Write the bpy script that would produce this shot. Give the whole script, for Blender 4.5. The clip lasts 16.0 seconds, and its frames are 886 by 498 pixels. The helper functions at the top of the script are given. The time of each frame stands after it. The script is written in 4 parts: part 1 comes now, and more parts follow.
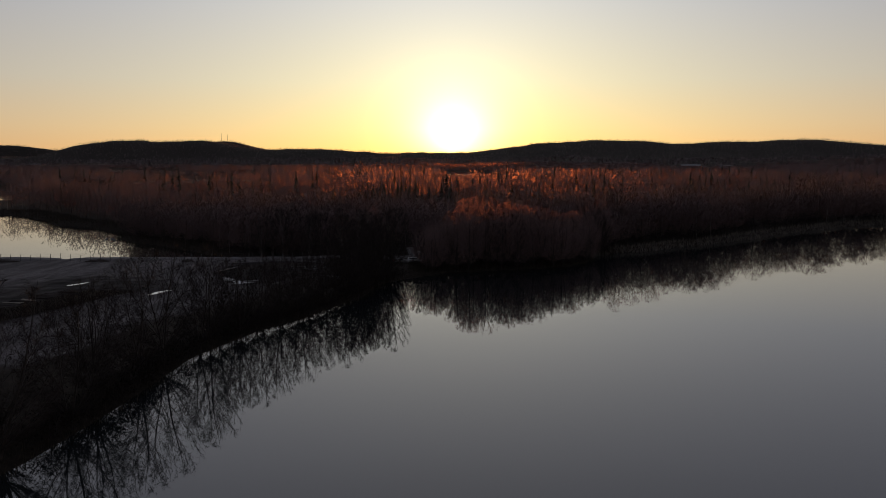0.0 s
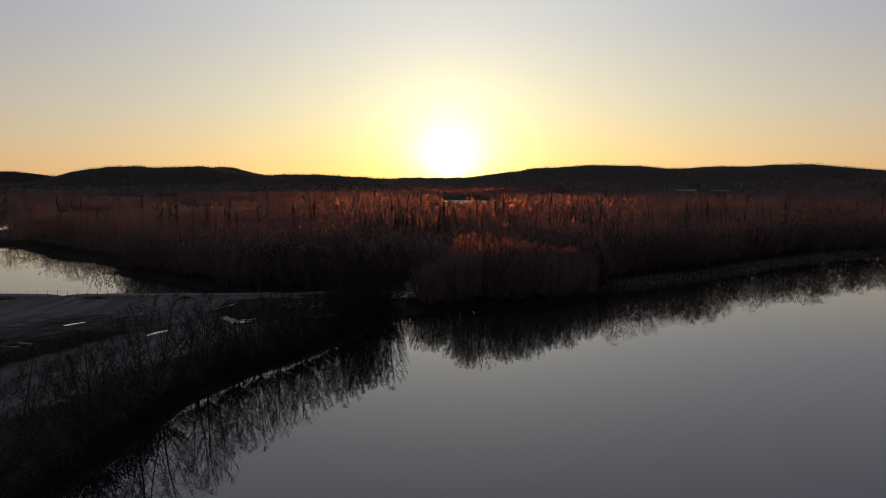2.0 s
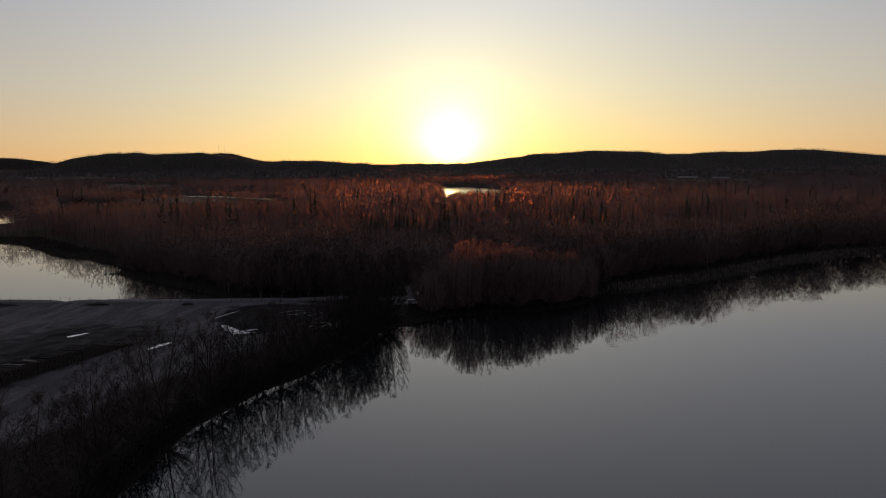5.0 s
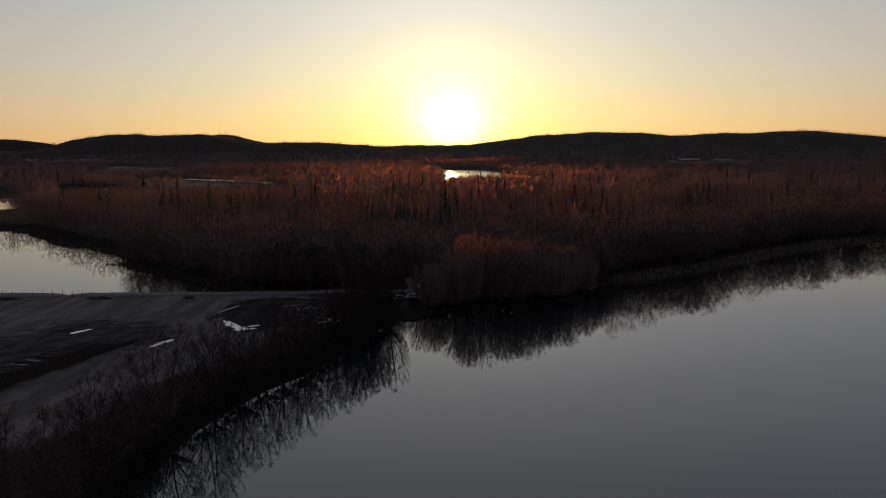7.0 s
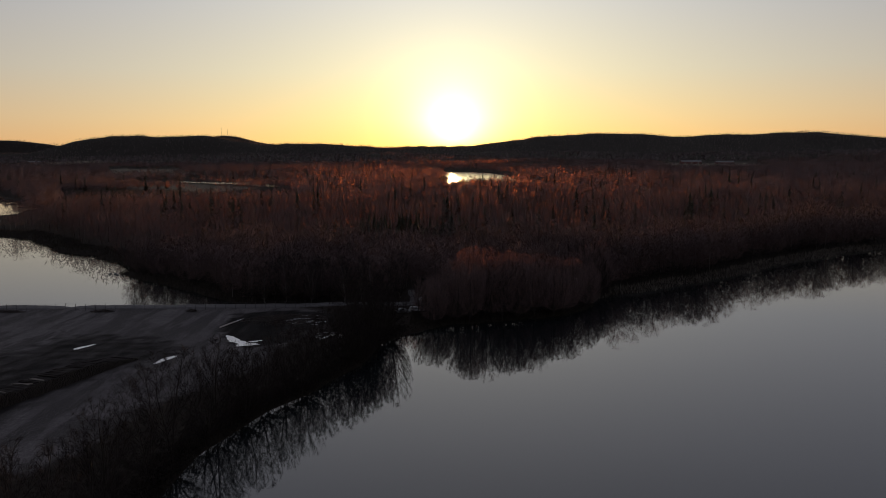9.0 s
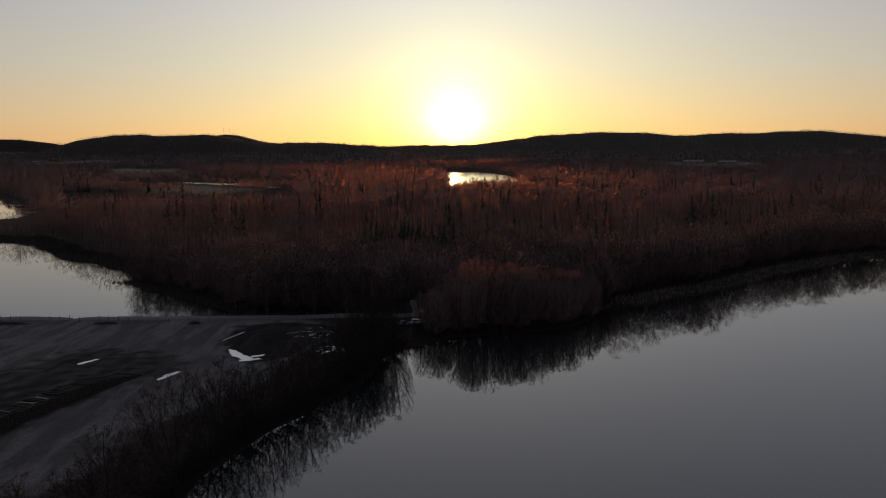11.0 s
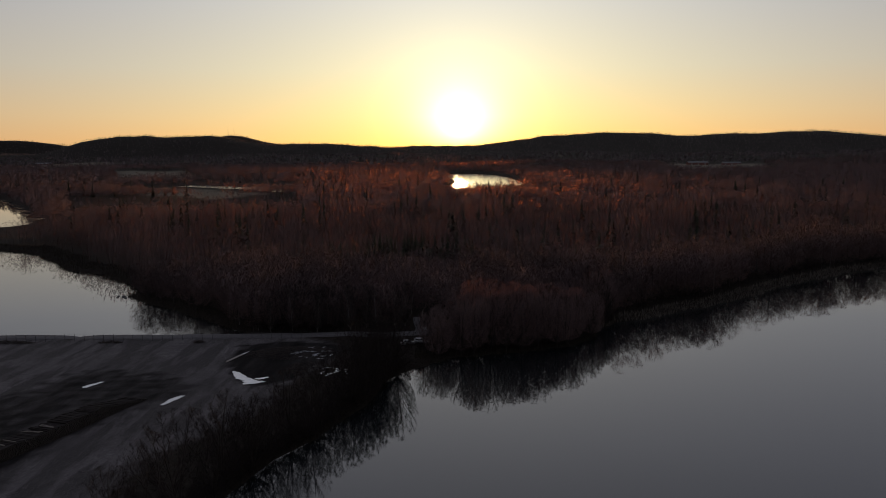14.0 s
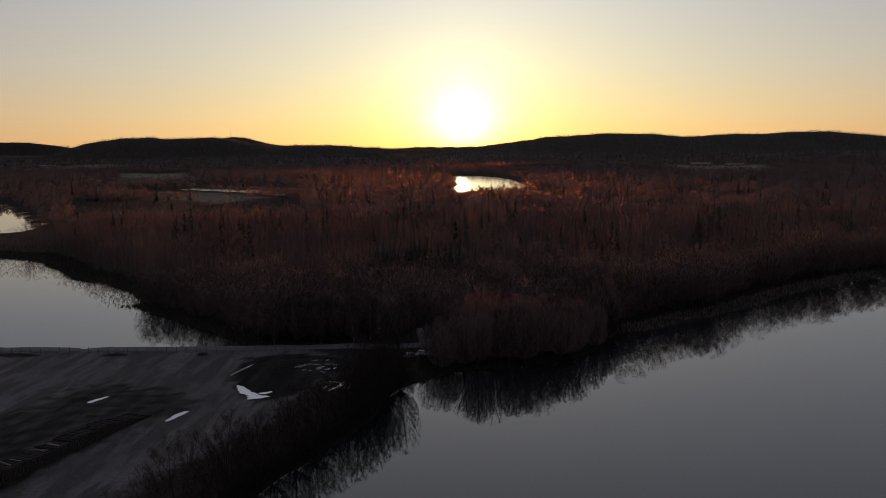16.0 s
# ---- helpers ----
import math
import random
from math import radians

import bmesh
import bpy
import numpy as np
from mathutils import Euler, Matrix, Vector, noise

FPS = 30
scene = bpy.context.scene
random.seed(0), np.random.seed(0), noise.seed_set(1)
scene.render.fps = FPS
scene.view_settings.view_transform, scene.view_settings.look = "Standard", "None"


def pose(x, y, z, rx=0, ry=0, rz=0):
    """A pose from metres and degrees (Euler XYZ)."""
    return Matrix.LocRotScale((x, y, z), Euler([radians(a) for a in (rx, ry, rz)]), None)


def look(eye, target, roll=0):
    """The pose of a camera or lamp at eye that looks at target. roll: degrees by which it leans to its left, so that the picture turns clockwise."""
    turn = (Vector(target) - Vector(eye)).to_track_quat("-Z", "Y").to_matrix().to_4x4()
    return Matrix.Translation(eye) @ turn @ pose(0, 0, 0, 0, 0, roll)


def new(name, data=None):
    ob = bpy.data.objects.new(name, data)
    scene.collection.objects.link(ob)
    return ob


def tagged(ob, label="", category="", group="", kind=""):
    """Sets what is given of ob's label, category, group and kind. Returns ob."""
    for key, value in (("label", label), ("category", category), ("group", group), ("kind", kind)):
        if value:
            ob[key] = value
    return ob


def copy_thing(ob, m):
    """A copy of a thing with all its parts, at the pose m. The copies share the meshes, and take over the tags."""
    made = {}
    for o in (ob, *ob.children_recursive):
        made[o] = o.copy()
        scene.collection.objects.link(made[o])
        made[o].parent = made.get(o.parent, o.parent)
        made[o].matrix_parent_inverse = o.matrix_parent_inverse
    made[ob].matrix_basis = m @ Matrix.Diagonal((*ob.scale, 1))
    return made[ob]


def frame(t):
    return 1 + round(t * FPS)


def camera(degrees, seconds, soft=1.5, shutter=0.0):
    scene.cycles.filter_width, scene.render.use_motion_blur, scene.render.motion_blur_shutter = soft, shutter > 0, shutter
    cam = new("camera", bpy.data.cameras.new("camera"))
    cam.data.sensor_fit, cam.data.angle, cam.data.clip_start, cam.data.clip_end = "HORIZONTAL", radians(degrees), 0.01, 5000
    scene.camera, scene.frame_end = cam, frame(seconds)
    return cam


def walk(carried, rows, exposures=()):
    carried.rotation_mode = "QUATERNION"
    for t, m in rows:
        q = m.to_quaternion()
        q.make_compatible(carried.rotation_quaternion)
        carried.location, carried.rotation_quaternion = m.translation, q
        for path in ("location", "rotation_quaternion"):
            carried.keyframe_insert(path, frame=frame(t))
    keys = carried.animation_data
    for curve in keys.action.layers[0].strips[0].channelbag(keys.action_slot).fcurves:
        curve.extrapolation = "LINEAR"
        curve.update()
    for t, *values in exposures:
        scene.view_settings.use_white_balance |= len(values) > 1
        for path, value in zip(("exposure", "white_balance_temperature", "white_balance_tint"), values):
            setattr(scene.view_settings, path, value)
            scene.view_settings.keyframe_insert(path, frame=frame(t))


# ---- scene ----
cam = camera(57.9, 16.0, soft=0.6)
PATH = [
    (0, (0.01, 0.398, 31.76), (0.008, 2.386, 31.54), -0.1),
    (0.5, (-0.189, 0.396, 32.545), (-0.187, 2.384, 32.325), -0.2),
    (1, (-0.133, 0.467, 33.514), (-0.129, 2.455, 33.295), -0.2),
    (1.5, (-0.203, 0.51, 34.441), (-0.198, 2.501, 34.251), -0.2),
    (2, (-0.237, 0.63, 35.345), (-0.231, 2.623, 35.185), -0.2),
    (2.5, (-0.307, 0.742, 36.283), (-0.3, 2.736, 36.123), -0.2),
    (3, (-0.215, 0.777, 37.172), (-0.207, 2.77, 37.012), -0.3),
    (5.5, (-0.267, 0.179, 42.902), (-0.263, 2.167, 42.679), -0.3),
    (6, (-0.295, 0.04, 43.81), (-0.291, 2.025, 43.566), -0.3),
    (6.5, (-0.173, -0.018, 44.803), (-0.172, 1.967, 44.559), -0.3),
    (7, (-0.172, 0.129, 45.854), (-0.17, 2.114, 45.609), -0.3),
    (7.5, (-0.27, 0.302, 46.891), (-0.268, 2.286, 46.646), -0.3),
    (8, (-0.18, 0.13, 47.891), (-0.181, 2.115, 47.645), -0.3),
    (8.5, (-0.166, 0.007, 48.818), (-0.169, 1.992, 48.573), -0.3),
    (9, (-0.175, 0.091, 49.785), (-0.178, 2.076, 49.541), -0.3),
    (11.5, (0.093, -0.385, 55.232), (0.083, 1.599, 54.983), -0.3),
    (12, (0.215, -0.245, 56.167), (0.204, 1.74, 55.919), -0.3),
    (12.5, (0.487, -0.203, 57.183), (0.472, 1.782, 56.934), -0.4),
    (13, (0.362, -0.315, 58.178), (0.346, 1.669, 57.929), -0.4),
    (13.5, (0.34, -0.258, 59.21), (0.322, 1.726, 58.961), -0.4),
    (14, (0.461, -0.324, 60.322), (0.442, 1.66, 60.072), -0.4),
    (14.5, (0.422, -0.626, 61.316), (0.401, 1.358, 61.066), -0.4),
    (15, (0.449, -0.564, 62.298), (0.426, 1.42, 62.049), -0.4),
    (15.5, (0.406, -0.486, 63.313), (0.381, 1.499, 63.064), -0.4),
    (16, (0.369, -0.391, 64.103), (0.343, 1.593, 63.854), -0.5),
]
walk(cam, [(t, look(eye, target, roll)) for t, eye, target, roll in PATH])

# ---------------- world and sun ----------------
SUN_AZ, SUN_EL = radians(0.7), radians(1.65)          # a little right of +y, just over the ridge
SUN_DIR = Vector((math.sin(SUN_AZ) * math.cos(SUN_EL), math.cos(SUN_AZ) * math.cos(SUN_EL), math.sin(SUN_EL)))

world = bpy.data.worlds.new("sunset_sky")
scene.world = world
world.use_nodes = True
wt = world.node_tree
wt.nodes.clear()


def wnode(kind, operation=None):
    n = wt.nodes.new(kind)
    if operation:
        n.operation = operation
    return n


def wmath(op, a, b=None, clamp=False):
    n = wnode("ShaderNodeMath", op)
    n.use_clamp = clamp
    for k, v in enumerate((a, b)):
        if v is None:
            continue
        if isinstance(v, (int, float)):
            n.inputs[k].default_value = v
        else:
            wt.links.new(v, n.inputs[k])
    return n.outputs[0]


def wramp(value, stops):
    n = wnode("ShaderNodeValToRGB")
    e = n.color_ramp.elements
    while len(e) < len(stops):
        e.new(0.5)
    for k, (p, c) in enumerate(stops):
        e[k].position, e[k].color = p, (*c, 1)
    wt.links.new(value, n.inputs[0])
    return n.outputs[0]


sky = wnode("ShaderNodeTexSky")
sky.sky_type, sky.sun_disc, sky.sun_elevation, sky.sun_rotation = "NISHITA", False, SUN_EL, SUN_AZ
sky.air_density, sky.dust_density, sky.ozone_density = 1.0, 0.2, 2.0
back_sky = wnode("ShaderNodeBackground")
back_sky.inputs[1].default_value = 0.03
wt.links.new(sky.outputs[0], back_sky.inputs[0])

# the hazy evening air: a band of colour by height, and the wide halo round the low sun
coord = wnode("ShaderNodeTexCoord")
split = wnode("ShaderNodeSeparateXYZ")
wt.links.new(coord.outputs["Generated"], split.inputs[0])
height = wmath("MULTIPLY", wmath("ARCSINE", split.outputs[2]), 180 / math.pi)      # degrees over the horizon
band = wramp(wmath("DIVIDE", wmath("ADD", height, 0.0), 45.0, True), [
    (0.0, (0.66, 0.37, 0.20)), (0.05, (0.61, 0.42, 0.29)), (0.12, (0.50, 0.43, 0.39)), (0.24, (0.385, 0.378, 0.43)),
    (0.45, (0.405, 0.405, 0.485)), (1.0, (0.36, 0.36, 0.46))])
cosine = wnode("ShaderNodeVectorMath", operation="DOT_PRODUCT")
wt.links.new(coord.outputs["Generated"], cosine.inputs[0])
cosine.inputs[1].default_value = SUN_DIR
angle = wmath("MULTIPLY", wmath("ARCCOSINE", wmath("MINIMUM", cosine.outputs["Value"], 0.999999)), 180 / math.pi)
# away from the sun the evening sky is dimmer
dim = wmath("ADD", 0.33, wmath("MULTIPLY", 0.67, wmath("POWER", 2.718, wmath("MULTIPLY", -1.0, wmath("POWER", wmath("DIVIDE", angle, 58.0), 2.0)))))
band_dim = wnode("ShaderNodeVectorMath", operation="SCALE")
wt.links.new(band, band_dim.inputs[0])
wt.links.new(dim, band_dim.inputs["Scale"])
back_band = wnode("ShaderNodeBackground")
wt.links.new(band_dim.outputs[0], back_band.inputs[0])
back_band.inputs[1].default_value = 1.0
core = wmath("MULTIPLY", 3.0, wmath("POWER", 2.718, wmath("MULTIPLY", angle, -1 / 1.55)))
glow = wmath("MULTIPLY", 0.68, wmath("POWER", 2.718, wmath("MULTIPLY", angle, -1 / 13.0)))
back_halo = wnode("ShaderNodeBackground")
core_tone = wramp(wmath("DIVIDE", height, 10.0, True), [(0.0, (1.0, 0.86, 0.20)), (0.09, (1.0, 0.92, 0.46)), (0.22, (1.0, 0.95, 0.66)), (1.0, (1.0, 0.96, 0.74))])
wt.links.new(core_tone, back_halo.inputs[0])
wt.links.new(core, back_halo.inputs[1])
# the glow is yellow low down, where the light comes through the thickest air, and cream higher up
tone = wramp(wmath("DIVIDE", height, 45.0, True), [(0.0, (1.0, 0.86, 0.04)), (0.07, (1.0, 0.95, 0.20)), (0.25, (1.0, 0.95, 0.62)), (1.0, (0.7, 0.7, 0.6))])
back_glow = wnode("ShaderNodeBackground")
wt.links.new(tone, back_glow.inputs[0])
wt.links.new(glow, back_glow.inputs[1])
add3 = wnode("ShaderNodeAddShader")
wt.links.new(back_halo.outputs[0], add3.inputs[0])
wt.links.new(back_glow.outputs[0], add3.inputs[1])
add1, add2 = wnode("ShaderNodeAddShader"), wnode("ShaderNodeAddShader")
wt.links.new(back_sky.outputs[0], add1.inputs[0])
wt.links.new(back_band.outputs[0], add1.inputs[1])
wt.links.new(add1.outputs[0], add2.inputs[0])
wt.links.new(add3.outputs[0], add2.inputs[1])
wout = wnode("ShaderNodeOutputWorld")
wt.links.new(add2.outputs[0], wout.inputs[0])

sun_data = bpy.data.lights.new("sun", "SUN")
sun_data.energy, sun_data.angle, sun_data.color = 3.0, radians(0.6), (1.0, 0.52, 0.20)
sun = new("sun", sun_data)
sun.matrix_world = look(SUN_DIR * 500, (0, 0, 0))


# ---------------- materials ----------------
class Mat:
    """A node material with one principled shader, and short ways to add nodes."""

    def __init__(self, name, rough=0.8, metal=0.0, spec=0.5):
        self.m = bpy.data.materials.new(name)
        self.m.use_nodes = True
        self.t = self.m.node_tree
        self.b = self.t.nodes["Principled BSDF"]
        self.b.inputs["Roughness"].default_value = rough
        self.b.inputs["Metallic"].default_value = metal
        self.b.inputs["Specular IOR Level"].default_value = spec
        self.c = self.t.nodes.new("ShaderNodeTexCoord").outputs["Object"]

    def noise(self, scale, detail=4, stretch=None):
        n = self.t.nodes.new("ShaderNodeTexNoise")
        n.inputs["Scale"].default_value, n.inputs["Detail"].default_value = scale, detail
        src = self.c
        if stretch:
            mp = self.t.nodes.new("ShaderNodeMapping")
            mp.inputs["Scale"].default_value = stretch[:3]
            if len(stretch) > 3:
                mp.inputs["Rotation"].default_value = (0, 0, radians(stretch[3]))
            self.t.links.new(src, mp.inputs[0])
            src = mp.outputs[0]
        self.t.links.new(src, n.inputs["Vector"])
        return n.outputs[0]

    def ramp(self, value, stops):
        n = self.t.nodes.new("ShaderNodeValToRGB")
        e = n.color_ramp.elements
        while len(e) < len(stops):
            e.new(0.5)
        for k, (p, c) in enumerate(stops):
            e[k].position, e[k].color = p, (*(c if isinstance(c, tuple) else (c, c, c)), 1)
        self.t.links.new(value, n.inputs[0])
        return n.outputs[0]

    def mix(self, fac, a, b, mode="MIX"):
        n = self.t.nodes.new("ShaderNodeMix")
        n.data_type, n.blend_type = "RGBA", mode
        for k, v in ((0, fac), (6, a), (7, b)):
            if isinstance(v, (int, float)):
                n.inputs[k].default_value = v
            elif isinstance(v, tuple):
                n.inputs[k].default_value = (*v, 1)
            else:
                self.t.links.new(v, n.inputs[k])
        return n.outputs[2]

    def attr(self, name):
        n = self.t.nodes.new("ShaderNodeAttribute")
        n.attribute_name = name
        return n.outputs["Fac"]

    def chance(self):
        return self.t.nodes.new("ShaderNodeObjectInfo").outputs["Random"]

    def colour(self, v):
        if isinstance(v, tuple):
            self.b.inputs["Base Color"].default_value = (*v, 1)
        else:
            self.t.links.new(v, self.b.inputs["Base Color"])
        return self

    def rough(self, v):
        self.t.links.new(v, self.b.inputs["Roughness"])
        return self

    def bump(self, v, strength=0.4, distance=0.05):
        n = self.t.nodes.new("ShaderNodeBump")
        n.inputs["Strength"].default_value, n.inputs["Distance"].default_value = strength, distance
        self.t.links.new(v, n.inputs["Height"])
        self.t.links.new(n.outputs[0], self.b.inputs["Normal"])
        return self


def simple(name, dark, light, scale, rough=0.8, metal=0.0, bump=0.3, spec=0.5):
    m = Mat(name, rough, metal, spec)
    n = m.noise(scale, 5)
    return m.colour(m.ramp(n, [(0.3, dark), (0.7, light)])).bump(n, bump).m


def make_ground():
    m = Mat("ground_soil", 0.95, spec=0.04)
    big, fine, grit = m.noise(0.05, 5), m.noise(0.9, 6), m.noise(6.0, 3)
    ruts = m.noise(0.30, 5, (1.0, 0.16, 1.0, 24))
    duff = m.ramp(fine, [(0.3, (0.013, 0.011, 0.009)), (0.7, (0.036, 0.029, 0.023))])
    sand = m.ramp(fine, [(0.25, (0.115, 0.105, 0.104)), (0.75, (0.215, 0.198, 0.196))])
    sand = m.mix(m.ramp(ruts, [(0.44, 0.9), (0.55, 0.0)]), sand, (0.045, 0.041, 0.040))
    sand = m.mix(m.ramp(big, [(0.40, 0.6), (0.6, 0.0)]), sand, (0.07, 0.065, 0.062))
    mud = m.ramp(m.mix(0.5, grit, ruts), [(0.36, (0.008, 0.007, 0.0065)), (0.52, (0.018, 0.016, 0.015)), (0.68, (0.055, 0.050, 0.048))])
    field = m.ramp(fine, [(0.3, (0.10, 0.088, 0.064)), (0.7, (0.19, 0.165, 0.125))])
    sand = m.mix(m.ramp(m.noise(2.2, 6), [(0.35, 0.55), (0.62, 0.0)]), sand, (0.06, 0.056, 0.054))
    sand = m.mix(m.ramp(grit, [(0.50, 0.0), (0.72, 0.75)]), sand, (0.25, 0.23, 0.225))
    sand = m.mix(m.ramp(m.noise(4.5, 5), [(0.32, 0.8), (0.52, 0.0)]), sand, (0.05, 0.045, 0.043))
    c = m.mix(m.attr("gravel"), duff, sand)
    c = m.mix(m.attr("mud"), c, mud)
    c = m.mix(m.attr("grass"), c, field)
    return m.colour(c).bump(m.mix(0.5, fine, grit), 0.7, 0.25).m


def make_water(name="lake_water", rough=0.0):
    m = Mat(name, rough, spec=0.5)
    m.b.inputs["IOR"].default_value = 1.5
    m.colour((0.008, 0.010, 0.011))
    return m.bump(m.noise(0.5, 3), 0.003, 0.05).m


def make_wood(name, a, b, rough=0.8):
    """Twigs, bark or needles whose tone goes from tree to tree by the tint that each tree carries."""
    m = Mat(name, rough, spec=0.1)
    return m.colour(m.ramp(m.attr("tint"), [(0.0, a), (1.0, b)])).m


def make_twigs(name, a, b, share, gaps=0.0):
    """A haze of fine twigs and buds: most of the light is scattered back, some goes on ahead, softly, tinted red to
    stand in for the glare round the sun, and some passes the gaps.
    """
    m = Mat(name, 0.9, spec=0.12)
    tone = m.ramp(m.attr("tint"), [(0.0, a), (1.0, b)])
    m.colour(tone)
    ahead = m.t.nodes.new("ShaderNodeBsdfRefraction")
    ahead.inputs["Roughness"].default_value, ahead.inputs["IOR"].default_value = 0.85, 1.19
    # this red and the veil's imitate the sun's glare over the woods
    ahead.inputs["Color"].default_value = (0.60, 0.20, 0.11, 1)
    both, thin = m.t.nodes.new("ShaderNodeMixShader"), m.t.nodes.new("ShaderNodeMixShader")
    both.inputs[0].default_value, thin.inputs[0].default_value = share, gaps
    soft, veil = m.t.nodes.new("ShaderNodeMixShader"), m.t.nodes.new("ShaderNodeBsdfTranslucent")
    veil.inputs["Color"].default_value = (0.24, 0.11, 0.09, 1)
    soft.inputs[0].default_value = 0.10 if gaps > 0.2 else 0.0
    m.t.links.new(m.b.outputs[0], soft.inputs[1])
    m.t.links.new(veil.outputs[0], soft.inputs[2])
    m.t.links.new(soft.outputs[0], both.inputs[1])
    m.t.links.new(ahead.outputs[0], both.inputs[2])
    m.t.links.new(both.outputs[0], thin.inputs[1])
    m.t.links.new(m.t.nodes.new("ShaderNodeBsdfTransparent").outputs[0], thin.inputs[2])
    m.t.links.new((thin if gaps else both).outputs[0], m.t.nodes["Material Output"].inputs[0])
    return m.m


def make_bark(name, a, b, scale):
    m = Mat(name, 0.85, spec=0.3)
    n = m.noise(scale, 5, (1, 1, 0.25))
    c = m.ramp(n, [(0.35, a), (0.65, b)])
    return m.colour(m.mix(m.ramp(m.chance(), [(0, 0.0), (1, 0.5)]), c, tuple(0.6 * v for v in a))).bump(n, 0.5).m


GROUND, WATER = make_ground(), make_water()
TWIGS = make_twigs("mixed_twigs", (0.115, 0.086, 0.086), (0.25, 0.174, 0.166), 0.14, 0.42)
# raised to a paler grey: the haze of distance is put into this colour
HILL_TWIGS = make_twigs("hill_twigs", (0.15, 0.122, 0.126), (0.27, 0.212, 0.214), 0.02)
BIRCH_TWIGS = make_twigs("birch_twigs", (0.100, 0.074, 0.073), (0.24, 0.163, 0.156), 0.14, 0.42)
ALDER_TWIGS = make_twigs("alder_twigs", (0.090, 0.066, 0.065), (0.20, 0.138, 0.132), 0.02, 0.06)
TRUNK = make_wood("trunks_far", (0.040, 0.033, 0.030), (0.085, 0.068, 0.060))
BIRCH = make_wood("birch_bark_far", (0.10, 0.088, 0.08), (0.26, 0.235, 0.21))
NEEDLE = make_wood("needles_far", (0.030, 0.036, 0.024), (0.062, 0.070, 0.044))
BARK = make_bark("alder_bark", (0.028, 0.022, 0.019), (0.066, 0.053, 0.046), 6.0)
PALE_BARK = make_bark("birch_bark", (0.08, 0.068, 0.062), (0.30, 0.275, 0.25), 3.0)
TWIG = make_twigs("shore_twigs", (0.018, 0.014, 0.013), (0.034, 0.025, 0.023), 0.0)
REED = make_wood("dry_reed", (0.085, 0.075, 0.064), (0.17, 0.150, 0.128))
DARK_GRASS = make_wood("dark_bank_grass", (0.022, 0.019, 0.014), (0.055, 0.046, 0.034))


# ---------------- the plan ----------------
LAKE = [(214, 392), (190, 381), (151, 349), (108, 309), (82, 287), (60, 274), (49, 265), (45, 251), (35, 237), (18, 231), (0, 226),
        (-9, 215), (-15, 206), (-20, 183), (-28, 160), (-34, 150), (-41, 127), (-42, 103), (-44, 84), (-50, 55), (-66, 25), (-100, -10),
        (-160, -70), (-300, -220), (-420, -500), (-300, -900), (1500, -900), (1900, 300), (1300, 520), (700, 500), (330, 430)]
LEFT_LAKE = [(-1500, 262), (-400, 256), (-147, 252.5), (-91, 251.5), (-74, 252.5), (-66, 257), (-72, 263), (-84, 276), (-111, 304), (-129, 320),
             (-134, 328), (-131, 336), (-150, 362), (-170, 385), (-196, 402), (-211, 425), (-253, 474), (-278, 483), (-420, 503), (-800, 515), (-1500, 480)]
INLET = [(-352, 618), (-349, 642), (-352, 680), (-441, 818), (-545, 978), (-600, 1010), (-900, 1080), (-1500, 1000), (-1500, 640), (-700, 628), (-450, 624)]
FAR_LAKE = [(5, 1880), (55, 1880), (95, 1790), (122, 1600), (125, 1340), (100, 1250), (60, 1212), (8, 1190), (-2, 1300), (12, 1420), (2, 1600), (-10, 1750)]
FLOOD = [(-450, 1370), (-300, 1290), (-232, 1160), (-238, 1118), (-284, 1186), (-352, 1236), (-440, 1310)]
YARD = [(-420, 246), (-141, 246), (-66, 247), (-46, 246), (-36, 238), (-34, 215), (-43, 190), (-42, 183), (-43.5, 175), (-46.5, 167), (-51, 159), (-57, 149), (-60, 138),
        (-58, 126), (-62, 117), (-82, 112), (-140, 104), (-420, 84)]
MUD = [(-62.5, 216), (-62, 235), (-52, 242), (-34, 237), (-29, 227), (-37, 213), (-40, 199), (-48, 191.5), (-56, 202)]
YARD_MUD = [(-112, 174), (-107, 181), (-98, 204), (-94, 209), (-82, 205), (-69, 200), (-64, 190), (-66, 182), (-71, 180), (-82, 145), (-85, 134), (-104, 134)]
FIELDS = [[(-830, 1990), (-690, 2080), (-500, 1560), (-610, 1480)], [(-505, 1190), (-443, 1250), (-300, 1130), (-240, 1060), (-268, 924), (-380, 1030)],
          [(590, 2300), (880, 2300), (780, 1840), (540, 1840)], [(-1330, 2500), (-1050, 2500), (-1000, 2300), (-1260, 2300)],
          [(180, 1000), (330, 1010), (320, 960), (150, 960)]]
POOLS = [(-90.2, 195.2, 3.0, 0.8, 66), (-65.6, 182.6, 3.8, 0.9, 66), (-53.5, 201.0, 4.6, 1.7, -50), (-50.0, 197.0, 3.2, 1.3, 10), (-56.5, 205.5, 2.0, 0.8, -60),
         (-48.6, 200.4, 1.5, 0.9, 30), (-60.5, 222.5, 6.5, 0.35, 73), (-44.5, 226.0, 2.0, 0.5, 30), (-41.0, 228.0, 2.6, 0.5, -20), (-38.5, 224.5, 1.6, 0.6, 40),
         (-36.5, 228.0, 1.4, 0.5, 0), (-42.5, 222.0, 1.1, 0.4, 60), (-31.0, 204.5, 2.6, 0.45, 55), (-29.0, 207.5, 1.6, 0.4, 30)]
TRACK = [(-45, 248), (-24, 249), (-12, 252), (-10, 258), (-11.5, 272)]


